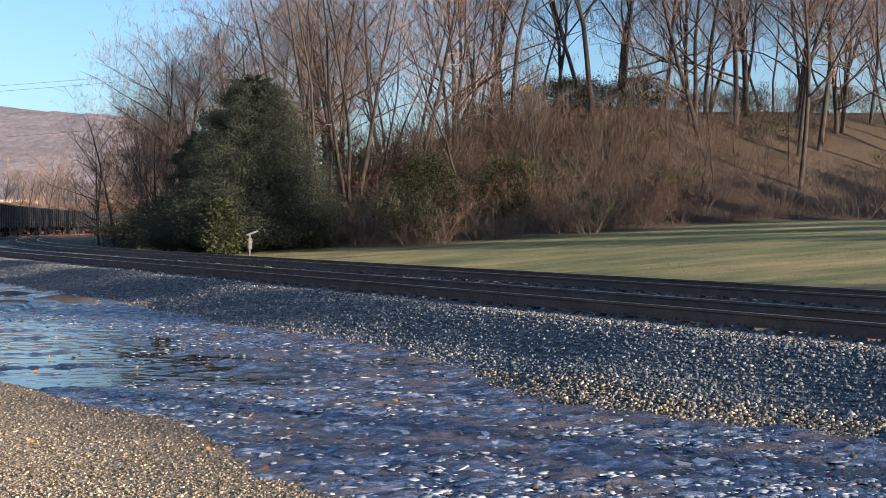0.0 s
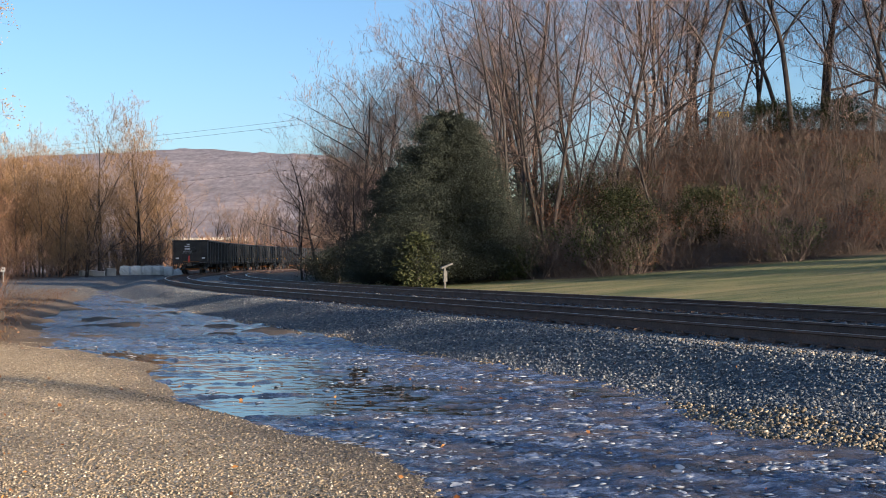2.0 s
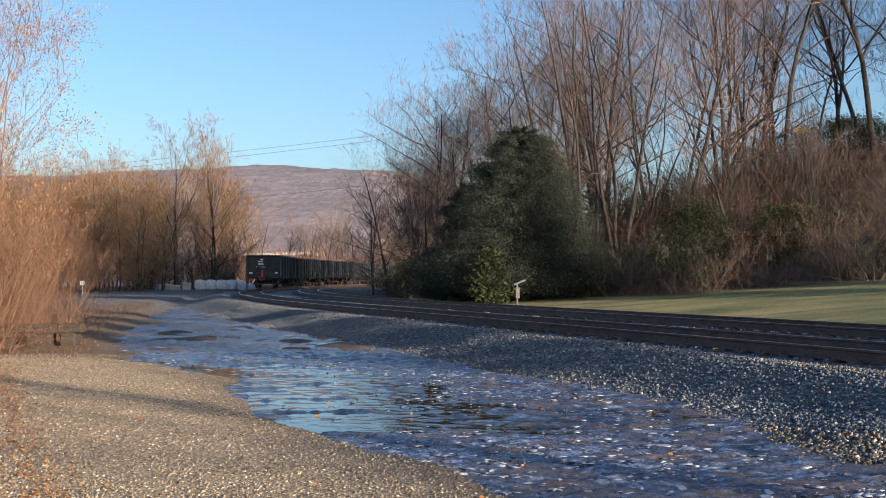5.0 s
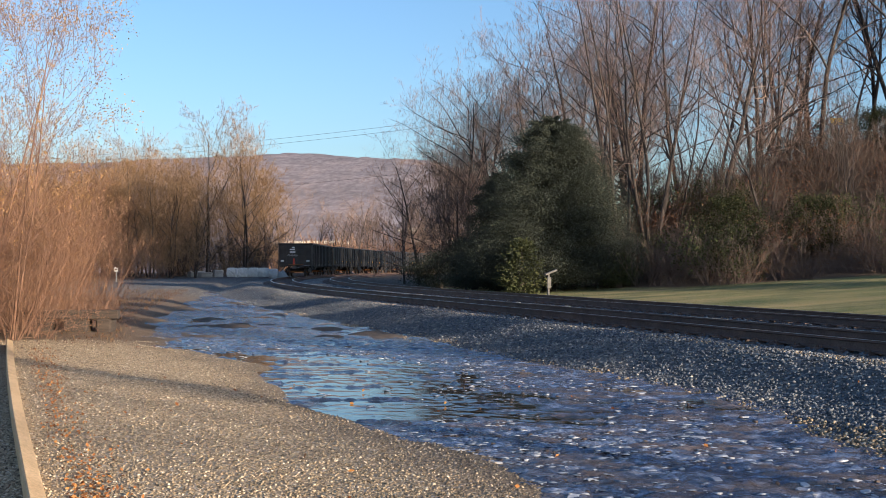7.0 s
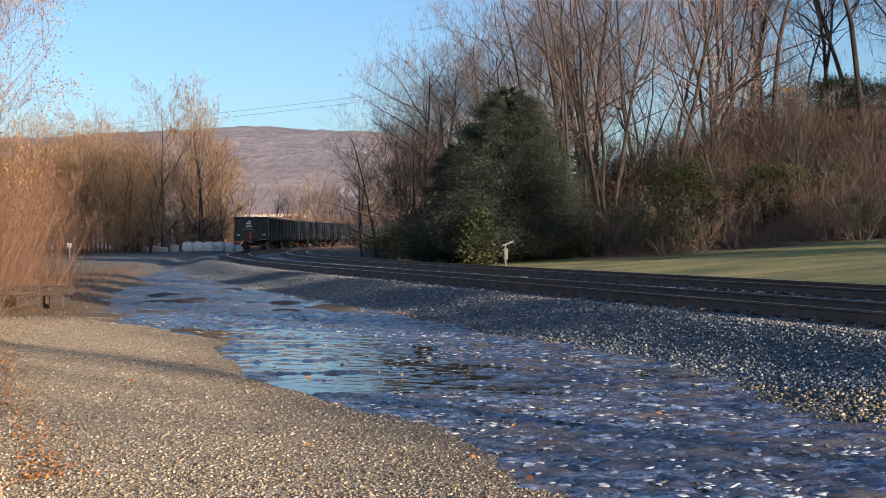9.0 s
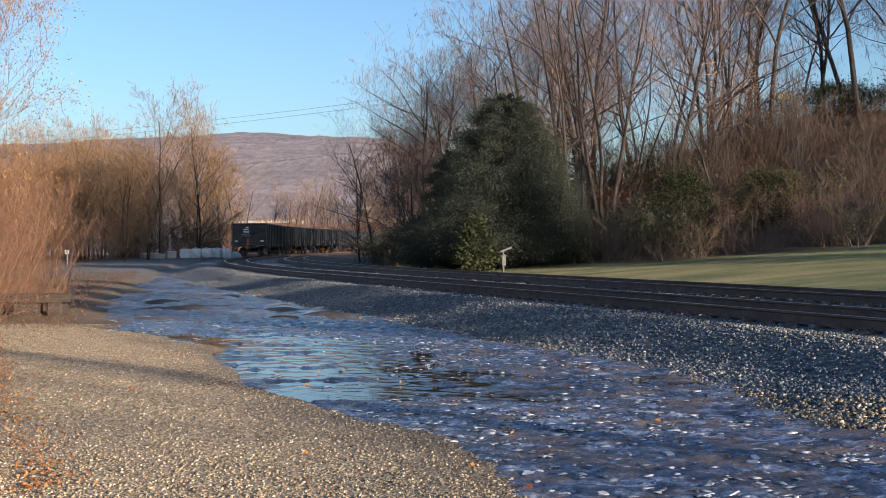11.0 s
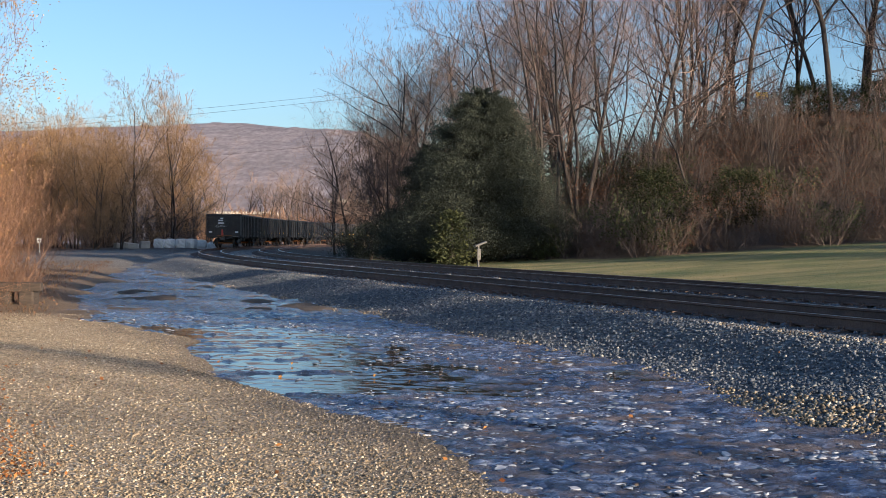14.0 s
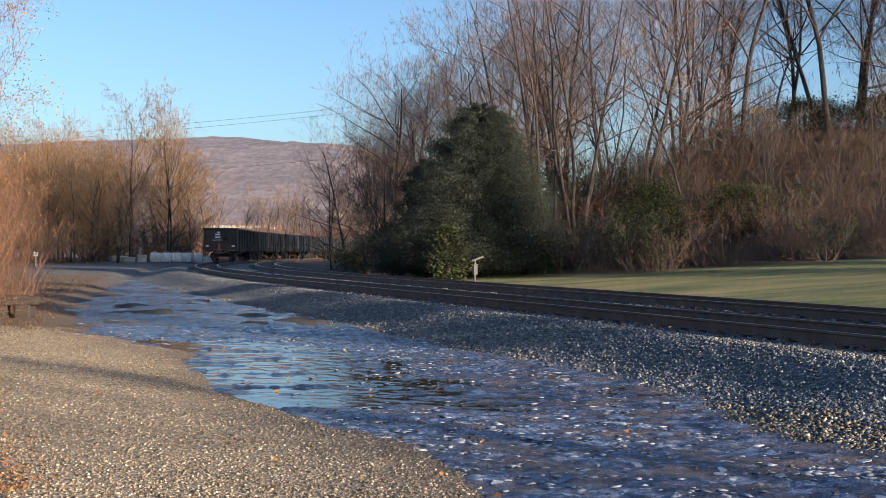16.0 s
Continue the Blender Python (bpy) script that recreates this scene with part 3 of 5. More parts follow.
track_b = build_track("railway_track", TRACK_GAP, "rusty second railway track on dark ties beside the lawn")


# ---- trees ----
def tubes(segs, sides_of):
    """Joins tapered stems into arrays of corners and triangles."""
    V, T, base = [], [], 0
    for sides in sorted(set(sides_of)):
        S = np.array([s for s, k in zip(segs, sides_of) if k == sides], float)
        if not len(S):
            continue
        a, b, ra, rb = S[:, 0:3], S[:, 3:6], S[:, 6], S[:, 7]
        d = b - a
        d /= np.linalg.norm(d, axis=1)[:, None] + 1e-9
        ref = np.where(np.abs(d[:, 2:3]) > 0.9, np.array([[1.0, 0, 0]]), np.array([[0, 0, 1.0]]))
        u = np.cross(d, ref)
        u /= np.linalg.norm(u, axis=1)[:, None] + 1e-9
        w = np.cross(d, u)
        ang = np.arange(sides) * 2 * np.pi / sides
        ring = np.cos(ang)[None, :, None] * u[:, None] + np.sin(ang)[None, :, None] * w[:, None]
        A = a[:, None] + ring * ra[:, None, None]
        B = b[:, None] + ring * rb[:, None, None]
        n = len(S)
        V.append(np.concatenate([A, B], 1).reshape(-1, 3))
        f = []
        for k in range(sides if sides > 2 else 1):
            k2 = (k + 1) % sides
            f += [(k, k2, sides + k2), (k, sides + k2, sides + k)]
        T.append((np.array(f)[None] + (np.arange(n) * 2 * sides)[:, None, None]).reshape(-1, 3) + base)
        base += n * 2 * sides
    return np.concatenate(V), np.concatenate(T)


def turned(d, angle, r):
    """d bent by an angle in a random direction."""
    d = Vector(d).normalized()
    p = d.orthogonal().normalized()
    p.rotate(Matrix.Rotation(r.uniform(0, 2 * math.pi), 3, d))
    return (d * math.cos(angle) + p * math.sin(angle)).normalized()


def grow(seed, tall, girth, first=0.3, spread=0.75, limbs=13, levels=4, lift=0.25, twig=0.006, stems=1, wiggle=0.12, kids=(0, 7, 6, 4), lean=0.05, rounded=False):
    """Stems of a leafless tree: trunk, limbs, branches, twigs."""
    r = random.Random(seed)
    segs, tips = [], []

    def shoot(p, d, length, rad, level):
        n = (9, 6, 4, 2, 1)[level]
        pts = [(Vector(p), rad)]
        d = Vector(d)
        for i in range(n):
            d = turned(d, r.uniform(0, wiggle * (0.42, 1.0, 1.0, 0.8, 0.5)[level]), r)
            d = (d + Vector((0, 0, lift * (0.35 if level else 0.1)))).normalized()
            q = pts[-1][0] + d * length / n
            rr = max(rad * (1 - 0.85 * ((i + 1) / n) ** (1.1 if level else 1.3)), twig * 0.6)
            segs.append((*pts[-1][0], *q, pts[-1][1], rr, level))
            pts.append((q, rr))
        if level == levels:
            tips.append((pts[-1][0], d))
            return
        count = limbs if level == 0 else kids[level]
        for k in range(count):
            u = first + (1 - first) * ((k + r.random()) / count) if level == 0 else 0.18 + 0.82 * ((k + r.random()) / count)
            j = min(int(u * n), n - 1)
            f = u * n - j
            q = pts[j][0].lerp(pts[j + 1][0], f)
            rr = pts[j][1] + (pts[j + 1][1] - pts[j][1]) * f
            dd = (pts[j + 1][0] - pts[j][0]).normalized()
            out = turned(dd, r.uniform(0.5, 1.0) * spread * (0.78 if level == 0 else 1.0) * (1.15 - 0.35 * u), r)
            if level:
                out = (out + Vector((0, 0, 0.12))).normalized()
            ll = length * (0.42, 0.5, 0.5, 0.42, 0.4)[level] * ((0.35 + 0.9 * math.sin(math.pi * (0.1 + 0.78 * u))) if rounded and level == 0 else (1.15 - 0.62 * u)) * r.uniform(0.7, 1.25)
            shoot(q, out, ll, max(rr * r.uniform(0.4, 0.62), twig), level + 1)

    for k in range(stems):
        a = r.uniform(0, 2 * math.pi) if stems < 3 else 2 * math.pi * (k + r.uniform(-0.3, 0.3)) / stems
        off = 0.0 if stems == 1 else girth * 2.2
        d = Vector((math.cos(a) * lean * (1 if stems == 1 else 3), math.sin(a) * lean * (1 if stems == 1 else 3), 1))
        shoot((math.cos(a) * off, math.sin(a) * off, -0.3), d, tall * r.uniform(0.85, 1.0), girth * (1 if stems == 1 else 0.75), 0)
    return segs, tips


def quads(P, D, size, r, wide=0.6):
    """Small leaf blades at the places P."""
    n = len(P)
    q = r.normal(size=(n, 3))
    D = D + 0.6 * q
    D /= np.linalg.norm(D, axis=1)[:, None] + 1e-9
    W = np.cross(D, r.normal(size=(n, 3)))
    W /= np.linalg.norm(W, axis=1)[:, None] + 1e-9
    L = size[:, None]
    V = np.stack([P, P + D * L * 0.5 + W * L * wide * 0.5, P + D * L, P + D * L * 0.5 - W * L * wide * 0.5], 1).reshape(-1, 3)
    F = (np.array([(0, 1, 2), (0, 2, 3)])[None] + (np.arange(n) * 4)[:, None, None]).reshape(-1, 3)
    return V, F


def tree_kind(name, label, category, trunk_mat, twig_mat, leaf=None, group="", **kw):
    """A tree built once, far below the ground's sight, to be copied; returns its top object."""
    segs, tips = grow(**kw)
    top = tagged(new(name), label, category, group)
    low = [s for s in segs if s[8] <= 1]
    high = [s for s in segs if s[8] > 1]
    V, T = tubes([s[:8] for s in low], [7 if s[8] == 0 else 5 for s in low] if kw["girth"] > 0.05 else [4 if s[8] == 0 else 3 for s in low])
    part("trunk", tris_mesh("trunk", V, T, trunk_mat), None, top)
    thin = max(s[8] for s in segs)
    V, T = tubes([s[:8] for s in high], [2 if s[8] >= max(2, thin - 1) else 3 for s in high])
    part("crown", tris_mesh("crown", V, T, twig_mat), None, top)
    if leaf:
        mat, per, size = leaf
        rr = np.random.default_rng(kw["seed"])
        if per < 1:
            tips = tips[::int(1 / per)]
        P = np.array([t[0] for t in tips for _ in range(max(1, int(per)))])
        D = np.array([t[1] for t in tips for _ in range(max(1, int(per)))])
        P = P + rr.normal(size=P.shape) * size * 1.4
        V, F = quads(P, D, rr.uniform(0.6, 1.3, len(P)) * size, rr)
        part("leaves", tris_mesh("leaves", V, F, mat), None, top)
    return top


first_use = set()


def plant(kind, x, y, scale=1.0, turn=0.0, z=None, tilt=0.0):
    """Stands a tree kind at a place; the first time the thing itself, then copies."""
    d = across([x], [y])[0][0]
    if -6.5 < d < TRACK_GAP + 2.6 and y > 0:
        return None
    zz = height(x, y) - 0.05 if z is None else z
    m = pose(x, y, zz, tilt, 0, turn) @ Matrix.Scale(scale, 4)
    if kind.name not in first_use:
        first_use.add(kind.name)
        kind.matrix_basis = m
        return kind
    made = copy_thing(kind, pose(x, y, zz, tilt, 0, turn))
    made.scale = (scale, scale, scale)
    return made


tall_kinds = [tree_kind("bare_tree", "tall leafless grey-brown tree on the wooded bank", "tree", M_BARK, M_TWIG, (M_RUSSET, 0.25, 0.06) if i in (1, 3) else None, "bare trees on the bank",
                        seed=11 + i, tall=t, girth=g, first=f, spread=sp, limbs=lm, levels=4, lift=0.07, twig=0.007, rounded=True, kids=(0, 8, 7, 7), lean=ln, stems=st, wiggle=0.4)
              for i, (t, g, f, sp, lm, ln, st) in enumerate([(17, 0.155, 0.26, 1.3, 13, 0.1, 1), (15, 0.125, 0.22, 1.35, 13, 0.13, 1), (18, 0.165, 0.3, 1.25, 13, 0.08, 1), (14, 0.1, 0.22, 1.3, 8, 0.12, 2), (15, 0.095, 0.22, 1.3, 12, 0.16, 1)])]
clump_kind = tree_kind("stem_clump", "clump of dark leafless stems rising from one root", "tree", M_BARK, M_TWIG, None, "bare trees on the bank",
                       seed=27, tall=16, girth=0.15, first=0.3, spread=1.3, limbs=7, levels=4, lift=0.07, twig=0.0075, kids=(0, 6, 6, 6), stems=4, lean=0.055, wiggle=0.34)
sapling_kinds = [tree_kind("sapling", "slender leafless sapling in the undergrowth", "tree", M_BARK, M_TWIG_SHADED, None, "saplings on the bank",
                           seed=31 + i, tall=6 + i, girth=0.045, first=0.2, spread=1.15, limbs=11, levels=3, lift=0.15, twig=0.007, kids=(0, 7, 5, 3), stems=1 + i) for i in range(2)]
gold_kinds = [tree_kind("golden_tree", "leafless tree with golden sunlit twigs", "tree", M_BARK, M_TWIG_GOLD, None, "sunlit trees beyond the bend",
                        seed=51 + i, rounded=True, tall=t, girth=0.14, first=0.1, spread=1.4, limbs=16, levels=4, lift=0.08, twig=0.0115, wiggle=0.28, kids=(0, 9, 7, 6), stems=st) for i, (t, st) in enumerate([(14, 1), (12, 2), (10, 2)])]
grey_kinds = [tree_kind("grey_tree", "leafless grey-brown tree with a rounded twiggy crown", "tree", M_BARK, M_TWIG_SUNLIT, None, "trees beyond the cedar",
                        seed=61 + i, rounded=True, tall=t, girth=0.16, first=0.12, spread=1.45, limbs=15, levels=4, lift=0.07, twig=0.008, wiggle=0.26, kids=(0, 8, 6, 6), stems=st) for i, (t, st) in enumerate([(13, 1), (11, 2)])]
plum_kind = tree_kind("plum_tree", "dense dark purple-brown leafless tree beside the cedar", "tree", M_BARK, M_TWIG_SHADED, None, "",
                      seed=69, rounded=True, tall=7.5, girth=0.12, first=0.08, spread=1.5, limbs=16, levels=4, lift=0.05, twig=0.013, wiggle=0.3, kids=(0, 9, 8, 6), stems=2)
brush_kinds = [tree_kind("brush", "tangle of russet leafless brush in low sun", "brush", M_TWIG_RED, M_TWIG_RED, (M_BRUSHLEAF, 1, 0.03), "brush beside the drive",
                         seed=71 + i, tall=t, girth=0.026, first=0.1, spread=1.35, limbs=10, levels=3, lift=0.1, wiggle=0.34, twig=0.0042, kids=(0, 7, 5, 3), stems=6, lean=0.2) for i, t in enumerate((4.5, 5.5, 3.2))]
thicket_kinds = [tree_kind("thicket", "dense tan thicket of leafless shoots in low sun", "brush", M_TWIG_RED, M_TWIG_GOLD, None, "thicket beyond the drive",
                         seed=81 + i, tall=t, girth=0.05, first=0.1, spread=1.2, limbs=9, levels=3, lift=0.15, wiggle=0.3, twig=0.012, kids=(0, 6, 4, 3), stems=5, lean=0.24) for i, t in enumerate((5.0, 6.5))]
shade_kinds = [tree_kind("dark_thicket", "dark leafless thicket in shade behind the white sacks", "brush", M_BARK, M_TWIG_SHADED, None, "dark thicket at the bend",
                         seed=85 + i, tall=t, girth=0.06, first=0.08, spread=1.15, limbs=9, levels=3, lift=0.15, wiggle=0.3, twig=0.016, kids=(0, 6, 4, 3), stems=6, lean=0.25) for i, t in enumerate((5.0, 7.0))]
leafy_kind = tree_kind("leafy_tree", "slender tree with withered tan leaves still hanging", "tree", M_TWIG_RED, M_TWIG_RED, (M_TANLEAF, 6, 0.045),
                       seed=77, tall=8.5, girth=0.04, first=0.25, spread=1.15, limbs=13, levels=3, lift=0.1, twig=0.005, kids=(0, 7, 5, 3), stems=2, wiggle=0.25)
valley_kinds = [tree_kind("valley_tree", "distant leafless tree on the valley floor", "tree", M_BARK, M_TWIG, None, "trees on the valley floor",
                          seed=101 + i, rounded=True, tall=13 + 2 * i, girth=0.22, first=0.2, spread=1.15, limbs=12, levels=3, lift=0.16, twig=0.035, wiggle=0.25, kids=(0, 8, 6, 3)) for i in range(2)]
far_kind = tree_kind("far_thicket", "brown leafless thicket in front of the distant buildings", "brush", M_TWIG_RED, M_TWIG_RED, None, "far thicket",
                     seed=88, tall=6.0, girth=0.09, first=0.05, spread=1.3, limbs=8, levels=2, lift=0.1, wiggle=0.25, twig=0.045, kids=(0, 7, 5, 3), stems=7, lean=0.35)
shrub_kinds = [tree_kind("undergrowth", "dark evergreen undergrowth shrub on the bank", "shrub", M_TWIG_SHADED, M_TWIG_SHADED, (M_SHRUB, 7, 0.1), "undergrowth on the bank",
                         seed=91, tall=2.4, girth=0.03, first=0.1, spread=1.1, limbs=6, levels=2, lift=0.15, twig=0.008, kids=(0, 6, 3, 3), stems=5, lean=0.2),
               tree_kind("undergrowth", "tangled undergrowth with withered russet leaves on the bank", "shrub", M_TWIG_SHADED, M_TWIG_SHADED, (M_RUSSET, 3, 0.06), "undergrowth on the bank",
                         seed=92, tall=2.2, girth=0.025, first=0.1, spread=1.1, limbs=6, levels=2, lift=0.15, twig=0.008, kids=(0, 6, 3, 3), stems=6, lean=0.22),
               tree_kind("undergrowth", "leafless grey tangle of vines and brush on the bank", "shrub", M_TWIG_SHADED, M_TWIG_SHADED, None, "undergrowth on the bank",
                         seed=93, tall=2.8, girth=0.025, first=0.05, spread=1.2, limbs=7, levels=2, lift=0.1, twig=0.009, kids=(0, 7, 4, 3), stems=5, lean=0.3)]

pr = random.Random(8)
# the trunks that stand out on the bank, then the wood behind them
for k, (x, y, big, turn) in enumerate(((9.75, 68, 0.85, 20), (11.9, 54.5, 0.8, 130), (16.3, 62, 0.9, 250), (20.4, 70, 0.9, 10), (21.4, 71, 0.95, 200), (20.6, 60.5, 1.0, 75), (21.8, 66, 0.9, 300), (25.5, 62, 1.0, 140), (29.0, 60, 1.0, 30), (33.0, 58, 1.05, 190))):
    plant(tall_kinds[(0, 4, 2, 4, 1, 2, 0, 1, 2, 0)[k]], x, y, big, turn)
plant(clump_kind, 5.3, 58.0, 0.95, 15)
plant(clump_kind, 6.9, 58.6, 0.9, 140)
plant(clump_kind, 15.0, 66.0, 0.8, 230)
for k in range(22):
    x = 7 + 36 * ((k * 0.618) % 1.0)
    y = float(bank_foot(x)) + 11.0 + 20 * ((k * 0.377 + 0.13) % 1.0)
    if 17 < x < 24 and k % 3:
        continue
    plant(tall_kinds[k % 5], x, y, pr.uniform(0.75, 1.05), pr.uniform(0, 360))
for k in range(16):
    x = 25 + 22 * ((k * 0.618 + 0.2) % 1.0)
    plant(tall_kinds[(k + 2) % 5], x, float(bank_foot(x)) + 6.0 + 16 * ((k * 0.445) % 1.0), pr.uniform(0.8, 1.05), pr.uniform(0, 360))
for k in range(46):
    x = 15 + 30 * (k + pr.random()) / 46
    plant(shrub_kinds[(2, 1, 2, 0)[k % 4]], x, float(bank_foot(x)) + pr.uniform(11, 22), pr.uniform(0.5, 0.9), pr.uniform(0, 360))
for k, (x, y, big) in enumerate(((-6.3, 74, 0.68), (-4.6, 70, 0.78), (-2.8, 68, 0.92), (-1.0, 69, 1.02), (-5.4, 78, 0.8), (-7.9, 82, 0.7), (0.8, 68, 1.08), (2.8, 66, 1.1), (4.4, 72, 1.15), (-3.6, 75, 0.9), (-1.9, 73, 1.0), (0.0, 75, 1.1), (-6.9, 86, 0.8))):
    plant(grey_kinds[k % 2], x, y, big, 47 * k)
plant(plum_kind, -2.4, 60.0, 0.9, 40)
for k in range(14):
    x = pr.uniform(-7, 8)
    y = float(bank_foot(x)) + pr.uniform(10, 34)
    big = np.interp(x / y, [-0.1, 0.0, 0.1], [0.6, 0.9, 1.15])
    plant(grey_kinds[k % 2], x, y, float(big) * pr.uniform(0.85, 1.1), pr.uniform(0, 360))
for k in range(8):
    x = 8 + 30 * ((k * 0.618 + 0.3) % 1.0)
    plant(grey_kinds[k % 2], x, float(bank_foot(x)) + pr.uniform(12, 30), pr.uniform(1.0, 1.3), pr.uniform(0, 360))
for k in range(22):
    x = pr.uniform(8, 30)
    y = float(bank_foot(x)) + pr.uniform(4, 14)
    plant(sapling_kinds[k % 2], x, y, pr.uniform(0.6, 1.0), pr.uniform(0, 360))
for k in range(46):
    x = 6 + 22 * (k + pr.random()) / 46
    plant(shrub_kinds[(2, 1, 2)[k % 3]], x, float(bank_foot(x)) + pr.uniform(0.3, 2.2), pr.uniform(0.35, 0.7), pr.uniform(0, 360))
for k in range(34):
    x = 5 + 37 * (k + pr.random()) / 34
    plant(shrub_kinds[(2, 1, 0)[k % 3]], x, float(bank_foot(x)) + pr.uniform(13, 20), pr.uniform(0.6, 1.0), pr.uniform(0, 360))
for k in range(40):
    x = pr.uniform(7, 24)
    plant(shrub_kinds[2 if k % 3 else 1], x, float(bank_foot(x)) + pr.uniform(3.5, 15), pr.uniform(0.9, 1.3), pr.uniform(0, 360))
for k in range(26):
    x = 4.5 + 13 * (k + pr.random()) / 26
    plant(shrub_kinds[2 if k % 4 else 1], x, float(bank_foot(x)) + pr.uniform(9, 20), pr.uniform(1.2, 1.8), pr.uniform(0, 360))
for k in range(120):
    x = pr.uniform(4, 36)
    y = float(bank_foot(x)) + (abs(pr.gauss(0.6, 4.0)) if k % 2 else pr.uniform(3, 17))
    plant(shrub_kinds[(2, 1, 2, 0, 2, 1, 2)[k % 7]], x, y, pr.uniform(0.7, 1.25), pr.uniform(0, 360))
for k, (x, y, big) in enumerate(((-26.0, 114, 1.15), (-28.6, 117, 1.2), (-23.4, 117, 1.05), (-31.0, 112, 1.1), (-38.5, 113, 1.1), (-41.5, 110, 0.85), (-35.0, 116, 1.0), (-44.5, 114, 0.9))):
    plant(gold_kinds[(0, 1, 1, 0, 2, 1, 2, 0)[k]], x, y, big, 77 * k)
for k in range(26):
    x = -64 + 36 * ((k * 0.618) % 1.0)
    y = 103 + 28 * ((k * 0.377) % 1.0)
    plant(gold_kinds[k % 3], x, y, pr.uniform(0.68, 0.92), pr.uniform(0, 360))
for k in range(20):
    x = -62 + 33 * ((k * 0.618) % 1.0)
    y = 136 + 22 * ((k * 0.445) % 1.0)
    plant((gold_kinds[k % 3], gold_kinds[(k + 1) % 3], grey_kinds[k % 2])[k % 3], x, y, pr.uniform(0.85, 1.1), pr.uniform(0, 360))
for k, (x, y, big) in enumerate(((-20.5, 118, 0.72), (-18.6, 124, 0.75), (-16.5, 132, 0.7), (-22.5, 125, 0.8), (-12.0, 150, 0.8), (-14.5, 141, 0.65))):
    plant(grey_kinds[k % 2], x, y, big, 61 * k)
for k in range(34):
    x = -40 + 24 * ((k * 0.618) % 1.0)
    plant(shade_kinds[k % 2], x, 116 + pr.uniform(0, 16), pr.uniform(0.7, 1.05), pr.uniform(0, 360))
for k in range(26):
    x = -56 + 25 * ((k * 0.618) % 1.0)
    plant(thicket_kinds[k % 2], x, 98 + pr.uniform(-2, 7) - 0.2 * (x + 28), pr.uniform(0.6, 1.0), pr.uniform(0, 360))
for k in range(36):
    x = -48 + 29 * ((k * 0.618) % 1.0)
    plant(thicket_kinds[k % 2] if k % 3 else shade_kinds[k % 2], x, 113.5 + pr.uniform(0, 6) + 0.3 * max(0.0, x + 34), pr.uniform(0.34, 0.5), pr.uniform(0, 360))
for k in range(22):
    x = -33 + 20 * ((k * 0.618) % 1.0)
    plant(thicket_kinds[k % 2] if k % 4 else grey_kinds[k % 2], x, 148 + pr.uniform(0, 34), pr.uniform(0.65, 0.9), pr.uniform(0, 360))
for k in range(24):
    x = -46 + 44 * ((k * 0.618) % 1.0)
    y = 222 + 34 * ((k * 0.377) % 1.0)
    plant(valley_kinds[k % 2], x, y, pr.uniform(0.75, 1.1), pr.uniform(0, 360))
for k in range(30):
    x = -50 + 46 * ((k + pr.random()) / 30)
    plant(far_kind, x, 240 + pr.uniform(-10, 6), pr.uniform(1.25, 1.65), pr.uniform(0, 360))
for k in range(16):
    y = pr.uniform(18.5, 33)
    x = -10.7 - (y - 20) * 0.16 - abs(pr.gauss(0.6, 2.4))
    plant(brush_kinds[k % 3], x, y, pr.uniform(0.85, 1.2), pr.uniform(0, 360))
for x, y, k in ((-12.9, 22.3, 0.9), (-13.4, 23.6, 1.0), (-12.6, 27.4, 0.9), (-13.2, 28.6, 1.0), (-12.2, 30.5, 0.9), (-14.0, 25.5, 1.1)):
    plant(brush_kinds[2], x, y, k, 90 * x)
for k in range(14):
    y = 20.5 + 12 * ((k * 0.618) % 1.0)
    plant(brush_kinds[(0, 1, 2, 0)[k % 4]], -11.5 - (y - 20) * 0.2 - 2.2 * ((k * 0.377) % 1.0), y, pr.uniform(0.75, 1.05), pr.uniform(0, 360))
for x, y, k in ((-10.3, 22.4, 0.75), (-9.85, 22.9, 0.5), (-10.5, 23.6, 0.85), (-11.2, 26.6, 0.9), (-10.5, 27.0, 0.6), (-12.2, 29.5, 1.0), (-11.4, 30.5, 0.7), (-11.1, 24.4, 1.0)):
    plant(brush_kinds[0], x, y, k, 70 * k)
for x, y, k in ((-10.9, 24.3, 0.6), (-11.9, 24.6, 0.5), (-11.3, 24.9, 0.38), (-10.9, 25.9, 0.5), (-12.4, 25.2, 0.6), (-9.9, 26.1, 0.35)):
    plant(brush_kinds[2], x, y, k, 110 * x)
plant(leafy_kind, -10.4, 22.6, 0.95, 30)
plant(leafy_kind, -11.4, 23.2, 1.0, 80)
plant(leafy_kind, -12.4, 24.0, 1.1, 150)
plant(leafy_kind, -14.5, 27.0, 1.1, 250)
for k in range(20):
    y = pr.uniform(36, 96)
    x = -12.5 - (y - 24) * 0.36 - abs(pr.gauss(0.5, 3.5))
    plant(brush_kinds[k % 3] if y < 42 else thicket_kinds[k % 2], x, y, pr.uniform(0.7, 1.1), pr.uniform(0, 360))


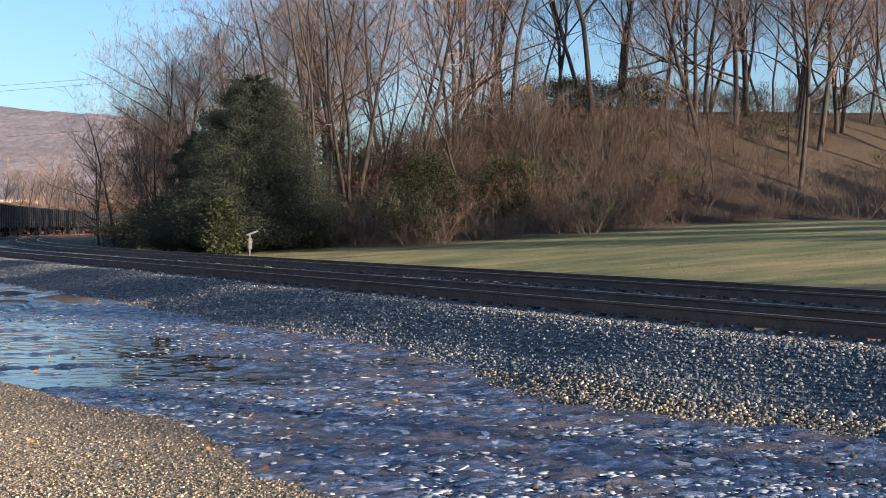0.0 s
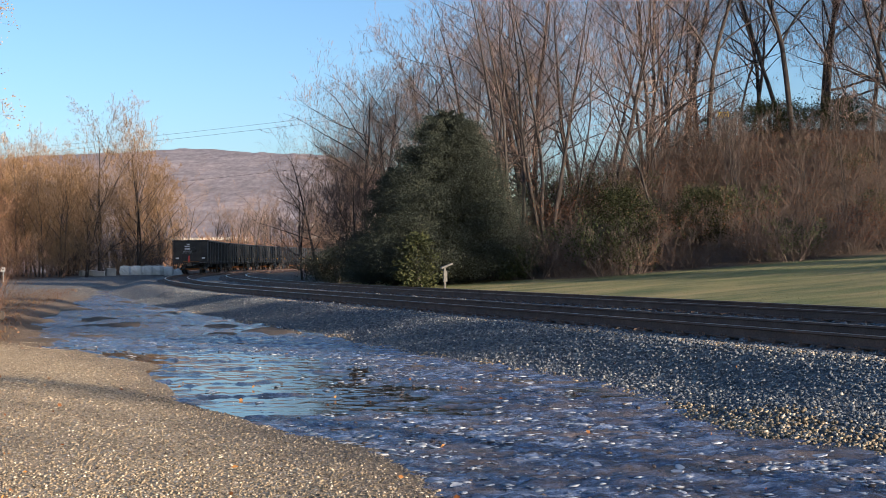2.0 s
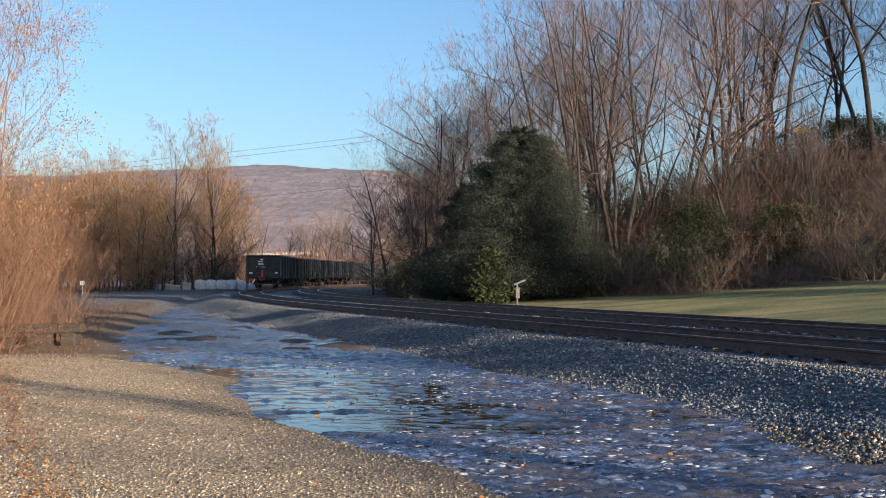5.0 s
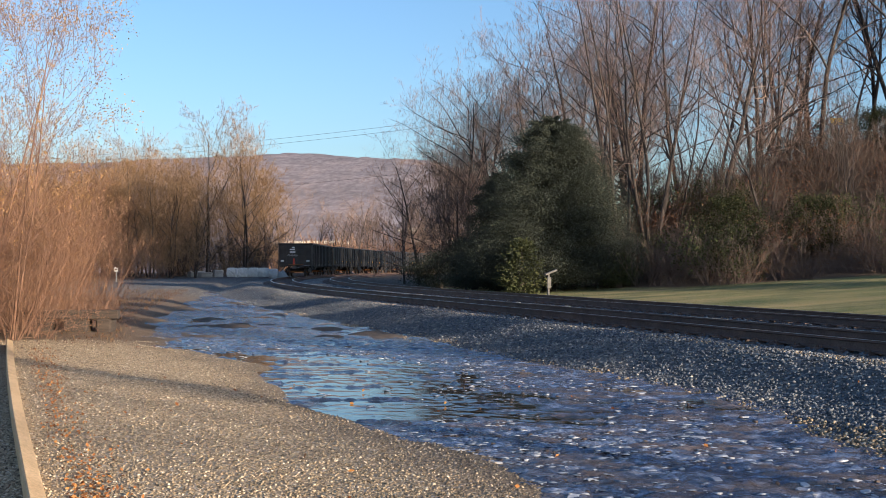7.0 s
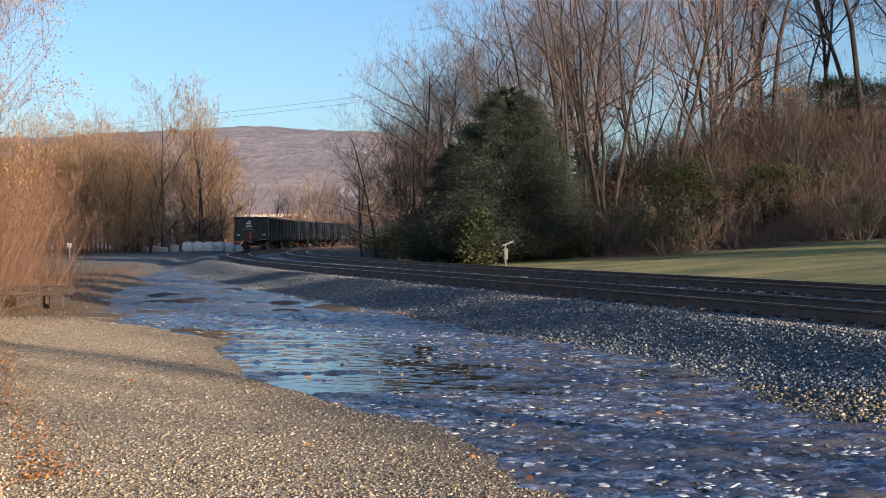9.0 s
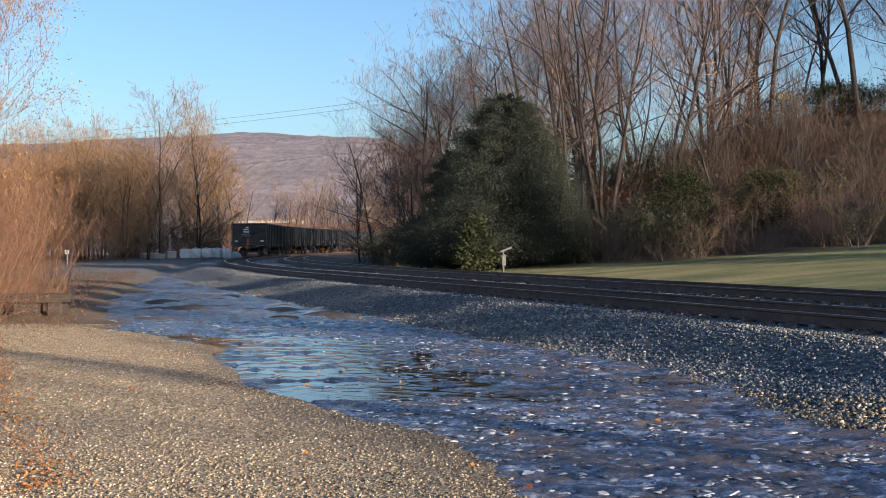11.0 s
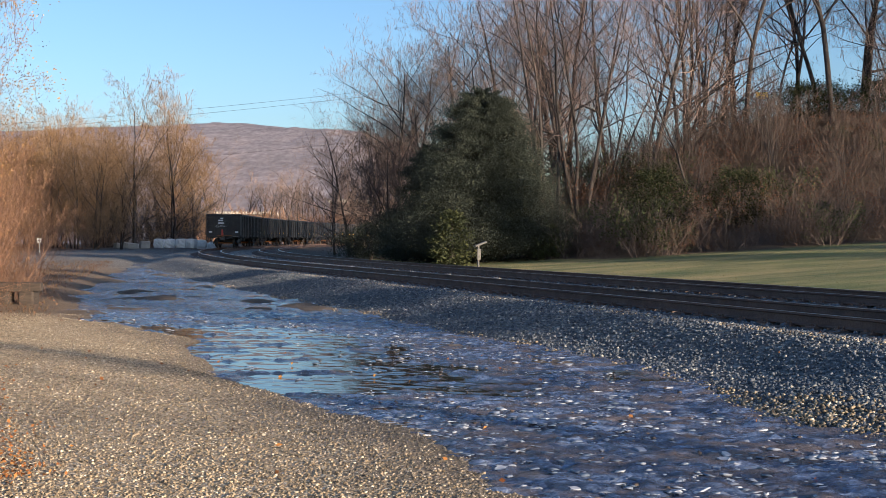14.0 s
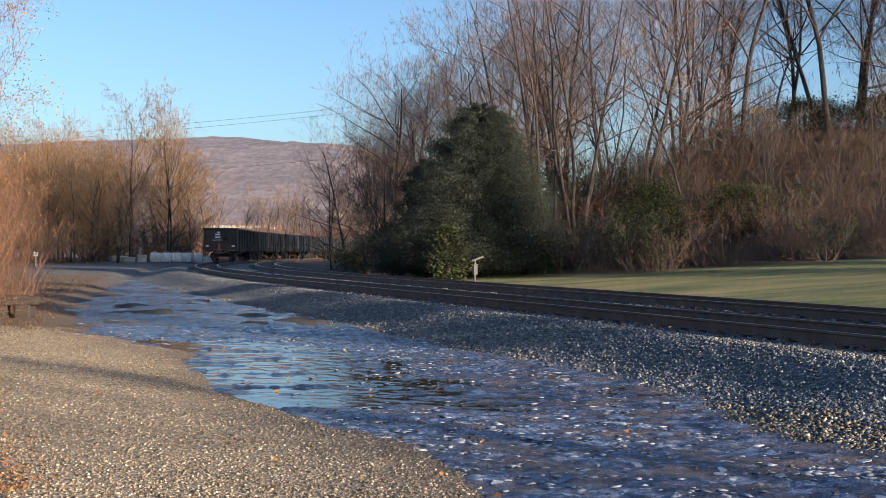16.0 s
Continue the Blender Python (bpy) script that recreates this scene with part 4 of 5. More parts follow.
# ---- the dark cedar and its neighbours ----
def build_evergreen(name, label, x, y, tall, wide, seed, n, mat, size=0.16, cone=False, dome=0.62):
    rr = np.random.default_rng(seed)
    top = tagged(new(name), label, "tree")
    top.matrix_basis = pose(x, y, height(x, y) - 0.05)
    bm = bmesh.new()
    cyl(bm, (0, 0, -0.2), (0, 0, tall * 0.9), 0.2, 0.03, 9)
    part("trunk", bm, M_BARK, top)
    P, D, S = [], [], []
    boughs = (700 if n > 100000 else 300) if cone else 130
    for k in range(boughs):
        u = (k + rr.random()) / boughs
        a = rr.uniform(0, 2 * np.pi)
        reach = wide * (0.25 + 0.75 * np.sin(np.pi * min(0.97, 0.28 + 0.72 * u)) ** 0.8) * rr.uniform(0.65, 1.12)
        if cone:
            reach = wide * (0.04 + 0.96 * (1 - u) ** dome) * rr.uniform(0.72, 1.1)
        h0 = tall * (0.02 + 0.94 * (u ** 1.25 if cone else u))
        m = n // boughs
        f = rr.random(m) ** 0.6
        droop = tall * 0.05 * rr.uniform(-0.4, 1.2)
        c = np.stack([np.cos(a) * reach * f, np.sin(a) * reach * f, h0 + reach * 0.22 * f - droop * f * f], 1)
        c += rr.normal(size=c.shape) * np.array([0.15, 0.15, 0.1]) * (0.15 + 0.62 * reach if cone else wide) * (0.3 + 0.55 * f[:, None])
        P.append(c)
        S.append(size * (1 + 1.7 * (1 - f)) if cone else np.full(m, size))
        D.append(np.stack([np.cos(a) * np.ones(m), np.sin(a) * np.ones(m), 0.15 * np.ones(m)], 1))
    P, D, S = np.concatenate(P), np.concatenate(D), np.concatenate(S)
    keep = P[:, 2] > 0.05
    P, D, S = P[keep], D[keep], S[keep]
    V, F = quads(P, D, rr.uniform(0.6, 1.5, len(P)) * S, rr, 0.55)
    part("crown", tris_mesh("crown", V, F, mat), None, top)
    return top


build_evergreen("cedar", "broad dark green cedar at the foot of the bank", 1.7, 53.0, 8.3, 4.7, 1, 330000, M_CEDAR, 0.048, True, 0.5)
build_evergreen("cedar", "dark low evergreen beside the taller cedar", -0.9, 56.0, 6.0, 2.7, 2, 90000, M_CEDAR, 0.05, True, 0.5)
build_evergreen("yew_bush", "dark low spreading bush beside the track", -2.2, 59.5, 2.6, 2.1, 3, 30000, M_CEDAR, 0.07)
build_evergreen("yew_bush", "dark low spreading bush at the bend", -4.4, 65.5, 2.0, 2.2, 4, 26000, M_CEDAR, 0.07)
build_evergreen("laurel_bush", "yellow-green leafy bush in front of the cedar", 0.2, 49.6, 2.5, 1.0, 5, 5200, M_SHRUB, 0.12)
build_evergreen("laurel_bush", "yellow-green leafy bush beside the cedar", 4.6, 51.5, 1.6, 0.9, 6, 3000, M_SHRUB, 0.11)
build_evergreen("vine_mound", "dark vine-covered mound of shrubs above the lawn", 9.3, 50.6, 3.6, 2.1, 7, 17000, M_VINE, 0.075)
build_evergreen("vine_mound", "dark vine-covered mound of shrubs above the lawn", 13.4, 52.0, 2.6, 1.9, 8, 10000, M_VINE, 0.075)
build_evergreen("vine_mound", "dark tangle of evergreen vines on the crest of the bank", 19.8, 62.0, 1.9, 2.4, 9, 12000, M_VINE, 0.08)
build_evergreen("vine_mound", "dark tangle of evergreen vines on the crest of the bank", 23.6, 62.0, 1.9, 2.4, 10, 12000, M_VINE, 0.08)
# row added behind the grey trees to keep the sun off the wagons
for k in range(2, 11):
    build_evergreen("cedar", "tall dark evergreen added behind the grey trees to shade the train", 2.0 + 0.4 * k, 82.0 + 4.6 * k, 10.0 + (k % 3) * 0.8, 1.9, 40 + k, 5000, M_CEDAR, 0.26)
# trees across the line, added out of view to stand in the sun's way
for p, d, tall, wide in ((15.4, 31, 14, 1.3), (18.2, 29, 12, 1.3), (20.8, 31, 14, 1.3), (24.4, 32, 14, 1.3), (39.6, 41, 17.5, 2.0), (44.0, 40, 14.5, 1.4), (47.0, 41, 14.0, 1.3), (50.5, 40, 14.5, 1.3), (54.0, 42, 14.0, 1.3), (58.0, 42, 14.0, 1.4), (62.0, 43, 14.0, 1.5)):
    build_evergreen("spruce", "tall dark spruce added out of view across the railway line to cast shade", 0.67 * p + 0.74 * d, 0.74 * p - 0.67 * d, tall, wide, 20 + int(p), 3600, M_CEDAR, 0.42)
# unseen pole, placed so that its thin shadow crosses the gravel
bare = tagged(new("utility_pole"), "tall wooden utility pole added out of view for its thin shadow on the gravel", "utility pole")
bare.matrix_basis = pose(27.4, -14.4, height(27.4, -14.4))
part("post", cyl(bmesh.new(), (0, 0, -0.3), (0, 0, 12), 0.17, 0.13, 10), M_TIMBER, bare)
part("crossarm", box(bmesh.new(), -1.2, 1.2, -0.06, 0.06, 11.2, 11.35), M_TIMBER, bare)
# bare trees added out of view, to dapple the ballast and gravel with shade
for p, d in ((8.8, 33),):
    plant(grey_kinds[int(p) % 2], 0.67 * p + 0.74 * d, 0.74 * p - 0.67 * d, 0.95, p * 7)
for p, d in ((5.2, 44), (6.6, 47), (11.3, 31), (12.4, 30), (13.4, 31), (14.3, 32)):
    plant(sapling_kinds[int(p) % 2], 0.67 * p + 0.74 * d, 0.74 * p - 0.67 * d, 0.8, p * 7)


# ---- the coal train ----
def wheel_bm(seg=28):
    bm = bmesh.new()
    prof = [(0.06, -0.08), (0.09, -0.08), (0.1, -0.02), (0.36, 0.0), (0.385, -0.05), (0.44, -0.055), (0.457, 0.05), (0.485, 0.065), (0.48, 0.085), (0.385, 0.085), (0.37, 0.04), (0.12, 0.03), (0.09, 0.06), (0.06, 0.06)]
    rings = []
    for k in range(seg):
        a = 2 * math.pi * k / seg
        rings.append([bm.verts.new((r * math.cos(a), y, r * math.sin(a))) for r, y in prof])
    for k in range(seg):
        A, B = rings[k], rings[(k + 1) % seg]
        for j in range(len(prof)):
            j2 = (j + 1) % len(prof)
            bm.faces.new((A[j], A[j2], B[j2], B[j]))
    bmesh.ops.recalc_face_normals(bm, faces=bm.faces)
    return bm


def shared(name, bm, material):
    me = bpy.data.meshes.new(name)
    bm.to_mesh(me)
    bm.free()
    me.materials.append(material)
    return me


def words(name, text, size, material, parent, m, label=""):
    """Flat lettering as a mesh."""
    cu = bpy.data.curves.new(name, "FONT")
    cu.body, cu.size, cu.extrude, cu.align_x = text, size, 0.002, "CENTER"
    tmp = bpy.data.objects.new(name, cu)
    scene.collection.objects.link(tmp)
    me = bpy.data.meshes.new_from_object(tmp.evaluated_get(bpy.context.evaluated_depsgraph_get()))
    bpy.data.objects.remove(tmp)
    me.materials.clear()
    me.materials.append(material)
    ob = part(name, me, None, parent, label)
    ob.matrix_basis = m
    return ob


CAR_L, CAR_W, CAR_B, CAR_T = 16.0, 1.46, 1.12, 3.02
WHEEL = shared("wheel", wheel_bm(), M_WHEEL)


def build_truck(parent, x):
    t = part("truck", box(bmesh.new(), -0.22, 0.22, -1.05, 1.05, 0.5, 0.82, None, 0.03), M_CAR, parent, "grimy cast-steel truck")
    t.matrix_basis = pose(x, 0, 0)
    for sy in (-1, 1):
        bm = bmesh.new()
        y0, y1 = sy * 0.98 - 0.07, sy * 0.98 + 0.07
        box(bm, -0.62, 0.62, y0, y1, 0.66, 0.84, None, 0.03)
        for e in (-1, 1):
            box(bm, e * 0.84 - 0.2, e * 0.84 + 0.2, y0, y1, 0.44, 0.68, None, 0.03)
            box(bm, -0.34, 0.34, y0, y1, -0.06, 0.06, Matrix.Translation((e * 0.5, 0, 0.38)) @ Matrix.Rotation(e * -0.75, 4, "Y"), 0.02)
            box(bm, e * 0.3 - 0.05, e * 0.3 + 0.05, y0, y1, 0.26, 0.7)
        box(bm, -0.34, 0.34, y0, y1, 0.16, 0.27, None, 0.02)
        part("side_frame", bm, M_CAR, t)
        bm = bmesh.new()
        for e in (-0.18, 0.0, 0.18):
            for k in range(5):
                cyl(bm, (e, sy * 0.98, 0.29 + 0.07 * k), (e, sy * 0.98, 0.33 + 0.07 * k), 0.075, 0.075, 8)
        part("spring", bm, M_WHEEL, t)
        for e in (-0.89, 0.89):
            cap = part("bearing_cap", cyl(bmesh.new(), (e, sy * 1.03, 0.457), (e, sy * 1.15, 0.457), 0.1, 0.085, 12), M_WHEEL, t)
            w = part("wheel", WHEEL, None, t)
            w.matrix_basis = pose(e, sy * 0.76, 0.457, 0, 0, 0 if sy < 0 else 180)
    for e in (-0.89, 0.89):
        part("axle", cyl(bmesh.new(), (e, -1.02, 0.457), (e, 1.02, 0.457), 0.075, 0.075, 10), M_RUST, t, "rust-orange axle")
    return t


def build_gondola():
    car = tagged(new("gondola_wagon"), "black steel ribbed gondola wagon standing on the curved track", "railway wagon", "coal train wagons")
    L, W, B, T = CAR_L, CAR_W, CAR_B, CAR_T
    part("floor", box(bmesh.new(), 0.1, L - 0.1, -W + 0.02, W - 0.02, B, B + 0.06), M_CAR, car)
    part("center_sill", box(bmesh.new(), 0.2, L - 0.2, -0.2, 0.2, 0.78, B, None, 0.02), M_CAR, car)
    rib = shared("rib", box(box(bmesh.new(), -0.07, 0.07, 0.0, 0.12, 0.86, T - 0.12, None, 0.015), -0.1, 0.1, 0.0, 0.02, 0.9, T - 0.12), M_CAR)
    for sy in (-1, 1):
        bm = bmesh.new()
        box(bm, 0.06, L - 0.06, sy * W - 0.012, sy * W + 0.012, B - 0.05, T - 0.06)
        box(bm, 0.06, L - 0.06, sy * W - 0.04, sy * W + 0.07, B - 0.12, B + 0.03, None, 0.01)
        part("side_panel", bm, M_CAR, car)
        part("top_rail", box(bmesh.new(), 0.0, L, sy * (W + 0.05) - 0.09, sy * (W + 0.05) + 0.09, T - 0.13, T, None, 0.02), M_CAR, car)
        for k in range(12):
            x = 1.35 + (L - 2.7) * k / 11
            r = part("rib", rib, None, car)
            r.matrix_basis = pose(x, sy * W, 0, 0, 0, 0) @ Matrix.Diagonal((1, sy, 1, 1))
        for x in (0.28, L - 0.28):
            bm = bmesh.new()
            for dx in (-0.2, 0.2):
                box(bm, x + dx - 0.02, x + dx + 0.02, sy * (W + 0.1) - 0.02, sy * (W + 0.1) + 0.02, 0.62, T - 0.2)
            for k in range(6):
                cyl(bm, (x - 0.2, sy * (W + 0.12), 0.7 + 0.38 * k), (x + 0.2, sy * (W + 0.12), 0.7 + 0.38 * k), 0.014, 0.014, 6)
            part("ladder", bm, M_CAR, car)
        for k, x in enumerate((0.95, 2.9, 5.6, 8.0, 10.4, 13.1, L - 0.95)):
            w = 0.17 if k in (0, 6) else 0.22
            h = 0.17 if k in (0, 6) else 0.06
            part("reflector", box(bmesh.new(), x - w, x + w, sy * (W + 0.016) - 0.003, sy * (W + 0.016) + 0.003, 1.42 - h, 1.42 + h), M_YELLOW, car, "amber reflective patch")
    for ex, sx in ((0.0, 1), (L, -1)):
        bm = bmesh.new()
        box(bm, min(ex, ex + sx * 0.05), max(ex, ex + sx * 0.05), -W, W, B - 0.1, T - 0.08)
        for sy in (-1, 1):
            for z in (1.25, 1.6, 1.95, 2.3, 2.65):
                box(bm, ex - 0.06, ex + 0.06, sy * 1.15 - 0.28, sy * 1.15 + 0.28, z - 0.06, z + 0.06, None, 0.015)
            box(bm, ex - 0.05, ex + 0.05, sy * 0.84 - 0.04, sy * 0.84 + 0.04, B, T - 0.15)
        box(bm, ex - 0.07, ex + 0.07, -W, W, B - 0.14, B + 0.02, None, 0.015)
        part("end_panel", bm, M_CAR_END_LIT, car, "end panel with pressed bars, coloured browner as if sunlit")
        part("top_rail", box(bmesh.new(), ex - 0.06, ex + 0.12 if sx > 0 else ex + 0.06, -W - 0.1, W + 0.1, T - 0.126, T + 0.006, None, 0.02), M_CAR, car)
        bm = bmesh.new()
        box(bm, min(ex, ex - sx * 0.75), max(ex, ex - sx * 0.75), -0.11, 0.11, 0.74, 0.96, None, 0.03)
        box(bm, ex - sx * 0.75 - 0.16, ex - sx * 0.75 + 0.16, -0.2, 0.2, 0.68, 1.02, None, 0.06)
        part("coupler", bm, M_WHEEL, car, "rusty knuckle coupler")
        part("air_hose", rod(bmesh.new(), [(ex - sx * 0.3, 0.35, 0.85), (ex - sx * 0.5, 0.36, 0.6), (ex - sx * 0.62, 0.3, 0.36), (ex - sx * 0.7, 0.2, 0.32)], 0.025), M_CAR, car)
        part("uncoupling_lever", rod(bmesh.new(), [(ex - sx * 0.15, -1.35, 0.98), (ex - sx * 0.2, -0.9, 1.02), (ex - sx * 0.45, -0.25, 0.8)], 0.016), M_GALV, car)
        for sy in (-1, 1):
            part("step", rod(bmesh.new(), [(ex + sx * 0.1, sy * 1.4, 1.0), (ex + sx * 0.1, sy * 1.4, 0.42), (ex + sx * 0.45, sy * 1.4, 0.42), (ex + sx * 0.45, sy * 1.4, 1.0)], 0.018), M_CAR, car)
            part("reflector", box(bmesh.new(), ex - sx * 0.075 - 0.004, ex - sx * 0.075 + 0.004, sy * 1.15 - 0.14, sy * 1.15 + 0.14, 1.37, 1.49), M_WHITE, car, "white reflective patch")
    hub = part("brake_wheel", rod(bmesh.new(), [(-0.22, -0.5 + 0.27 * math.cos(a * math.pi / 8), 2.2 + 0.27 * math.sin(a * math.pi / 8)) for a in range(17)], 0.016), M_CAR, car, "black hand-brake wheel")
    for a in range(5):
        q = 2 * math.pi * a / 5
        part("spoke", rod(bmesh.new(), [(-0.2, -0.5, 2.2), (-0.22, -0.5 + 0.26 * math.cos(q), 2.2 + 0.26 * math.sin(q))], 0.012), M_CAR, hub)
    part("brake_gear", box(cyl(bmesh.new(), (0.0, -0.25, 2.2), (-0.16, -0.25, 2.2), 0.24, 0.2, 18), -0.12, 0.0, -0.6, -0.1, 2.1, 2.3, None, 0.02), M_CAR_END_LIT, car)
    part("brake_platform", box(bmesh.new(), -0.3, -0.02, -0.75, 0.6, 1.1, 1.14, None, 0.005), M_RUST, car, "rusty brake step")
    part("brake_cylinder", cyl(bmesh.new(), (6.2, -0.5, 0.75), (7.0, -0.5, 0.75), 0.2, 0.2, 14), M_CAR, car)
    part("air_reservoir", cyl(bmesh.new(), (8.6, -0.5, 0.78), (9.9, -0.5, 0.78), 0.19, 0.19, 14), M_CAR, car)
    part("brake_rod", rod(bmesh.new(), [(2.6, -0.4, 0.7), (6.2, -0.4, 0.72)], 0.02), M_CAR, car)
    build_truck(car, 2.15)
    build_truck(car, L - 2.15)
    return car


def spray(parent, side, x0, strokes, z0, h):
    """Loops of pale spray paint on a wagon's side; plain strokes."""
    for pts in strokes:
        bm = bmesh.new()
        cu = [(x0 + x, side * (CAR_W + 0.02), z0 + z * h) for x, z in pts]
        for a, b in zip(cu, cu[1:]):
            a, b = Vector(a), Vector(b)
            m = Matrix.Translation((a + b) / 2) @ (b - a).to_track_quat("X", "Y").to_matrix().to_4x4()
            box(bm, -(b - a).length / 2 - 0.02, (b - a).length / 2 + 0.02, -0.004, 0.004, -0.028, 0.028, m)
        part("graffiti", bm, M_CHALK, parent, "pale spray-painted stroke")


def loop(cx, cz, rx, rz, a0, a1, n=12):
    return [(cx + rx * math.cos(radians(a0 + (a1 - a0) * k / n)), cz + rz * math.sin(radians(a0 + (a1 - a0) * k / n))) for k in range(n + 1)]


TAIL_S = 90.5
wagon = build_gondola()
wagons = [wagon]


def car_pose(s):
    x0, y0, _ = on_track(s + 2.15)
    x1, y1, _ = on_track(s + CAR_L - 2.15)
    a = math.degrees(math.atan2(y1 - y0, x1 - x0))
    dx, dy = (x1 - x0), (y1 - y0)
    q = math.hypot(dx, dy)
    return pose(float(x0 - dx / q * 2.15), float(y0 - dy / q * 2.15), RAIL_Z + 0.012, 0, 0, a)


wagon.matrix_basis = car_pose(TAIL_S)
for k in range(1, 8):
    wagons.append(copy_thing(wagon, car_pose(TAIL_S + k * (CAR_L + 1.35))))
# spray paint, owner's mark and stencils on the last wagon, which carries them on its shaded side
for side in (1,):
    spray(wagon, side, 4.3, [[(0.55, 0.95), (0.2, 1.0), (0.0, 0.6), (0.2, 0.25), (0.5, 0.45), (0.3, 0.2), (0.4, 0.0)], loop(1.5, 0.7, 0.28, 0.28, 160, -60) + [(1.2, 0.1), (1.9, 0.05)],
                            [(2.4, 0.0), (2.5, 0.95)] + loop(2.65, 0.75, 0.25, 0.22, 90, -90), loop(3.9, 0.55, 0.3, 0.42, 0, 360), [(3.5, 0.5), (4.6, 0.65)], loop(5.4, 0.6, 0.2, 0.3, 0, 360), [(5.9, 0.9), (6.0, 0.5), (6.3, 0.45), (6.5, 1.0), (6.4, 0.0)]], 1.35, 1.45)
    for k in range(5):
        part("stencil", box(bmesh.new(), 1.6 - 0.16 + 0.02 * k, 1.6 + 0.16, side * (CAR_W + 0.018) - 0.003, side * (CAR_W + 0.018) + 0.003, 2.02 + 0.13 * k, 2.07 + 0.13 * k), M_CHALK, wagon, "small white stencilled line")
    part("owner_mark", box(box(bmesh.new(), 14.0, 14.75, side * (CAR_W + 0.018) - 0.003, side * (CAR_W + 0.018) + 0.003, 2.4, 2.72), 14.95, 15.3, side * (CAR_W + 0.018) - 0.003, side * (CAR_W + 0.018) + 0.003, 2.4, 2.72), M_CHALK, wagon, "white painted owner's mark")
    part("wagon_number", box(bmesh.new(), 14.0, 15.1, side * (CAR_W + 0.018) - 0.003, side * (CAR_W + 0.018) + 0.003, 2.0, 2.2), M_CHALK, wagon, "white painted number bar")
part("wagon_number", box(box(bmesh.new(), -0.06, -0.052, 0.05, 0.5, 2.42, 2.52), -0.06, -0.052, 0.05, 0.3, 2.6, 2.7), M_WHITE, wagon, "white stencilled number bar")
for k, txt in enumerate(("36 IN WHEELS CLASS C", "AAR NO 36 BRAKE BEAM")):
    words("stencil", txt, 0.085, M_WHITE, wagon, pose(-0.056, 0.25, 2.0 - 0.14 * k, 90, 0, -90), "small white stencilled words")
for k in range(2):
    part("stencil", box(bmesh.new(), -0.06, -0.052, 0.0, 0.5, 2.14 + 0.13 * k, 2.2 + 0.13 * k), M_WHITE, wagon, "small white stencilled line")
eot = tagged(new("end_marker"), "red and white train end marker clamped on the last coupler", "train device")
eot.matrix_basis = wagon.matrix_basis @ pose(-0.86, 0.0, 1.02)
part("case", box(bmesh.new(), -0.08, 0.08, -0.11, 0.11, 0.0, 0.34, None, 0.02), M_RUST, eot)
part("flag_plate", box(bmesh.new(), -0.1, -0.085, -0.07, 0.07, 0.1, 0.62, None, 0.004), M_RED, eot, "red reflective plate")
part("lamp", cyl(bmesh.new(), (-0.06, 0, 0.34), (-0.06, 0, 0.46), 0.05, 0.05, 12), M_RED, eot)


# ---- beside the line ----
def build_marker():
    x, y = 1.25, 44.5
    top = tagged(new("track_marker"), "grey steel post with a tilted plate beside the track", "marker post")
    top.matrix_basis = pose(x, y, height(x, y), 0, 0, 20)
    part("post", box(bmesh.new(), -0.035, 0.035, -0.035, 0.035, -0.15, 0.98, None, 0.008), M_POST, top)
    part("plate", box(bmesh.new(), -0.2, 0.32, -0.1, 0.1, -0.035, 0.035, Matrix.Translation((0.03, 0, 1.03)) @ Matrix.Rotation(radians(-20), 4, "Y"), 0.01), M_POST, top, "dull grey tilted plate")
    part("box", box(bmesh.new(), -0.08, 0.08, -0.09, -0.03, 0.42, 0.86, None, 0.01), M_POST, top, "small grey box on the post")


def build_sign():
    x, y = -31.0, 86.0
    top = tagged(new("small_sign"), "small white square sign on a thin post", "sign")
    top.matrix_basis = pose(x, y, height(x, y), 0, 0, -15)
    part("post", box(bmesh.new(), -0.035, 0.035, -0.03, 0.03, -0.1, 1.0), M_GALV, top)
    part("plate", box(bmesh.new(), -0.19, 0.19, -0.05, -0.032, 0.78, 1.1, None, 0.004), M_WHITE, top)
    part("mark", box(bmesh.new(), -0.08, 0.08, -0.056, -0.051, 0.9, 0.96), M_WIRE, top, "dark unreadable bar")


build_marker()
build_sign()


def build_sack(x, y, w, seed):
    rr = np.random.default_rng(seed)
    bm = bmesh.new()
    bmesh.ops.create_cube(bm, size=1.0)
    bmesh.ops.subdivide_edges(bm, edges=bm.edges[:], cuts=4, use_grid_fill=True)
    for v in bm.verts:
        x0, y0, z0 = v.co
        k = 1 - 0.18 * max(abs(x0), abs(y0)) ** 2 * (abs(z0) * 2) ** 2
        bulge = 1 + 0.14 * math.cos(z0 * math.pi)
        v.co = Vector((x0 * w * k * bulge, y0 * 0.95 * k * bulge, (z0 + 0.5) * 0.92)) + Vector(rr.normal(size=3) * 0.018)
    top = tagged(new("bulk_sack"), "full white woven bulk sack standing on the ground", "sack", "row of bulk sacks")
    top.matrix_basis = pose(x, y, height(x, y) - 0.02, 0, 0, rr.uniform(-8, 8))
    body = part("body", bm, M_SACK, top)
    part("lift_loop", rod(bmesh.new(), [(-0.25 * w, 0, 0.86), (-0.2 * w, 0, 1.02), (0.15 * w, 0, 1.0), (0.25 * w, 0, 0.86)], 0.02), M_SACK, top)


for k in range(6):
    build_sack(-28.6 + 0.84 * k, 112.5 + 1.0 * k, 0.86, 200 + k)
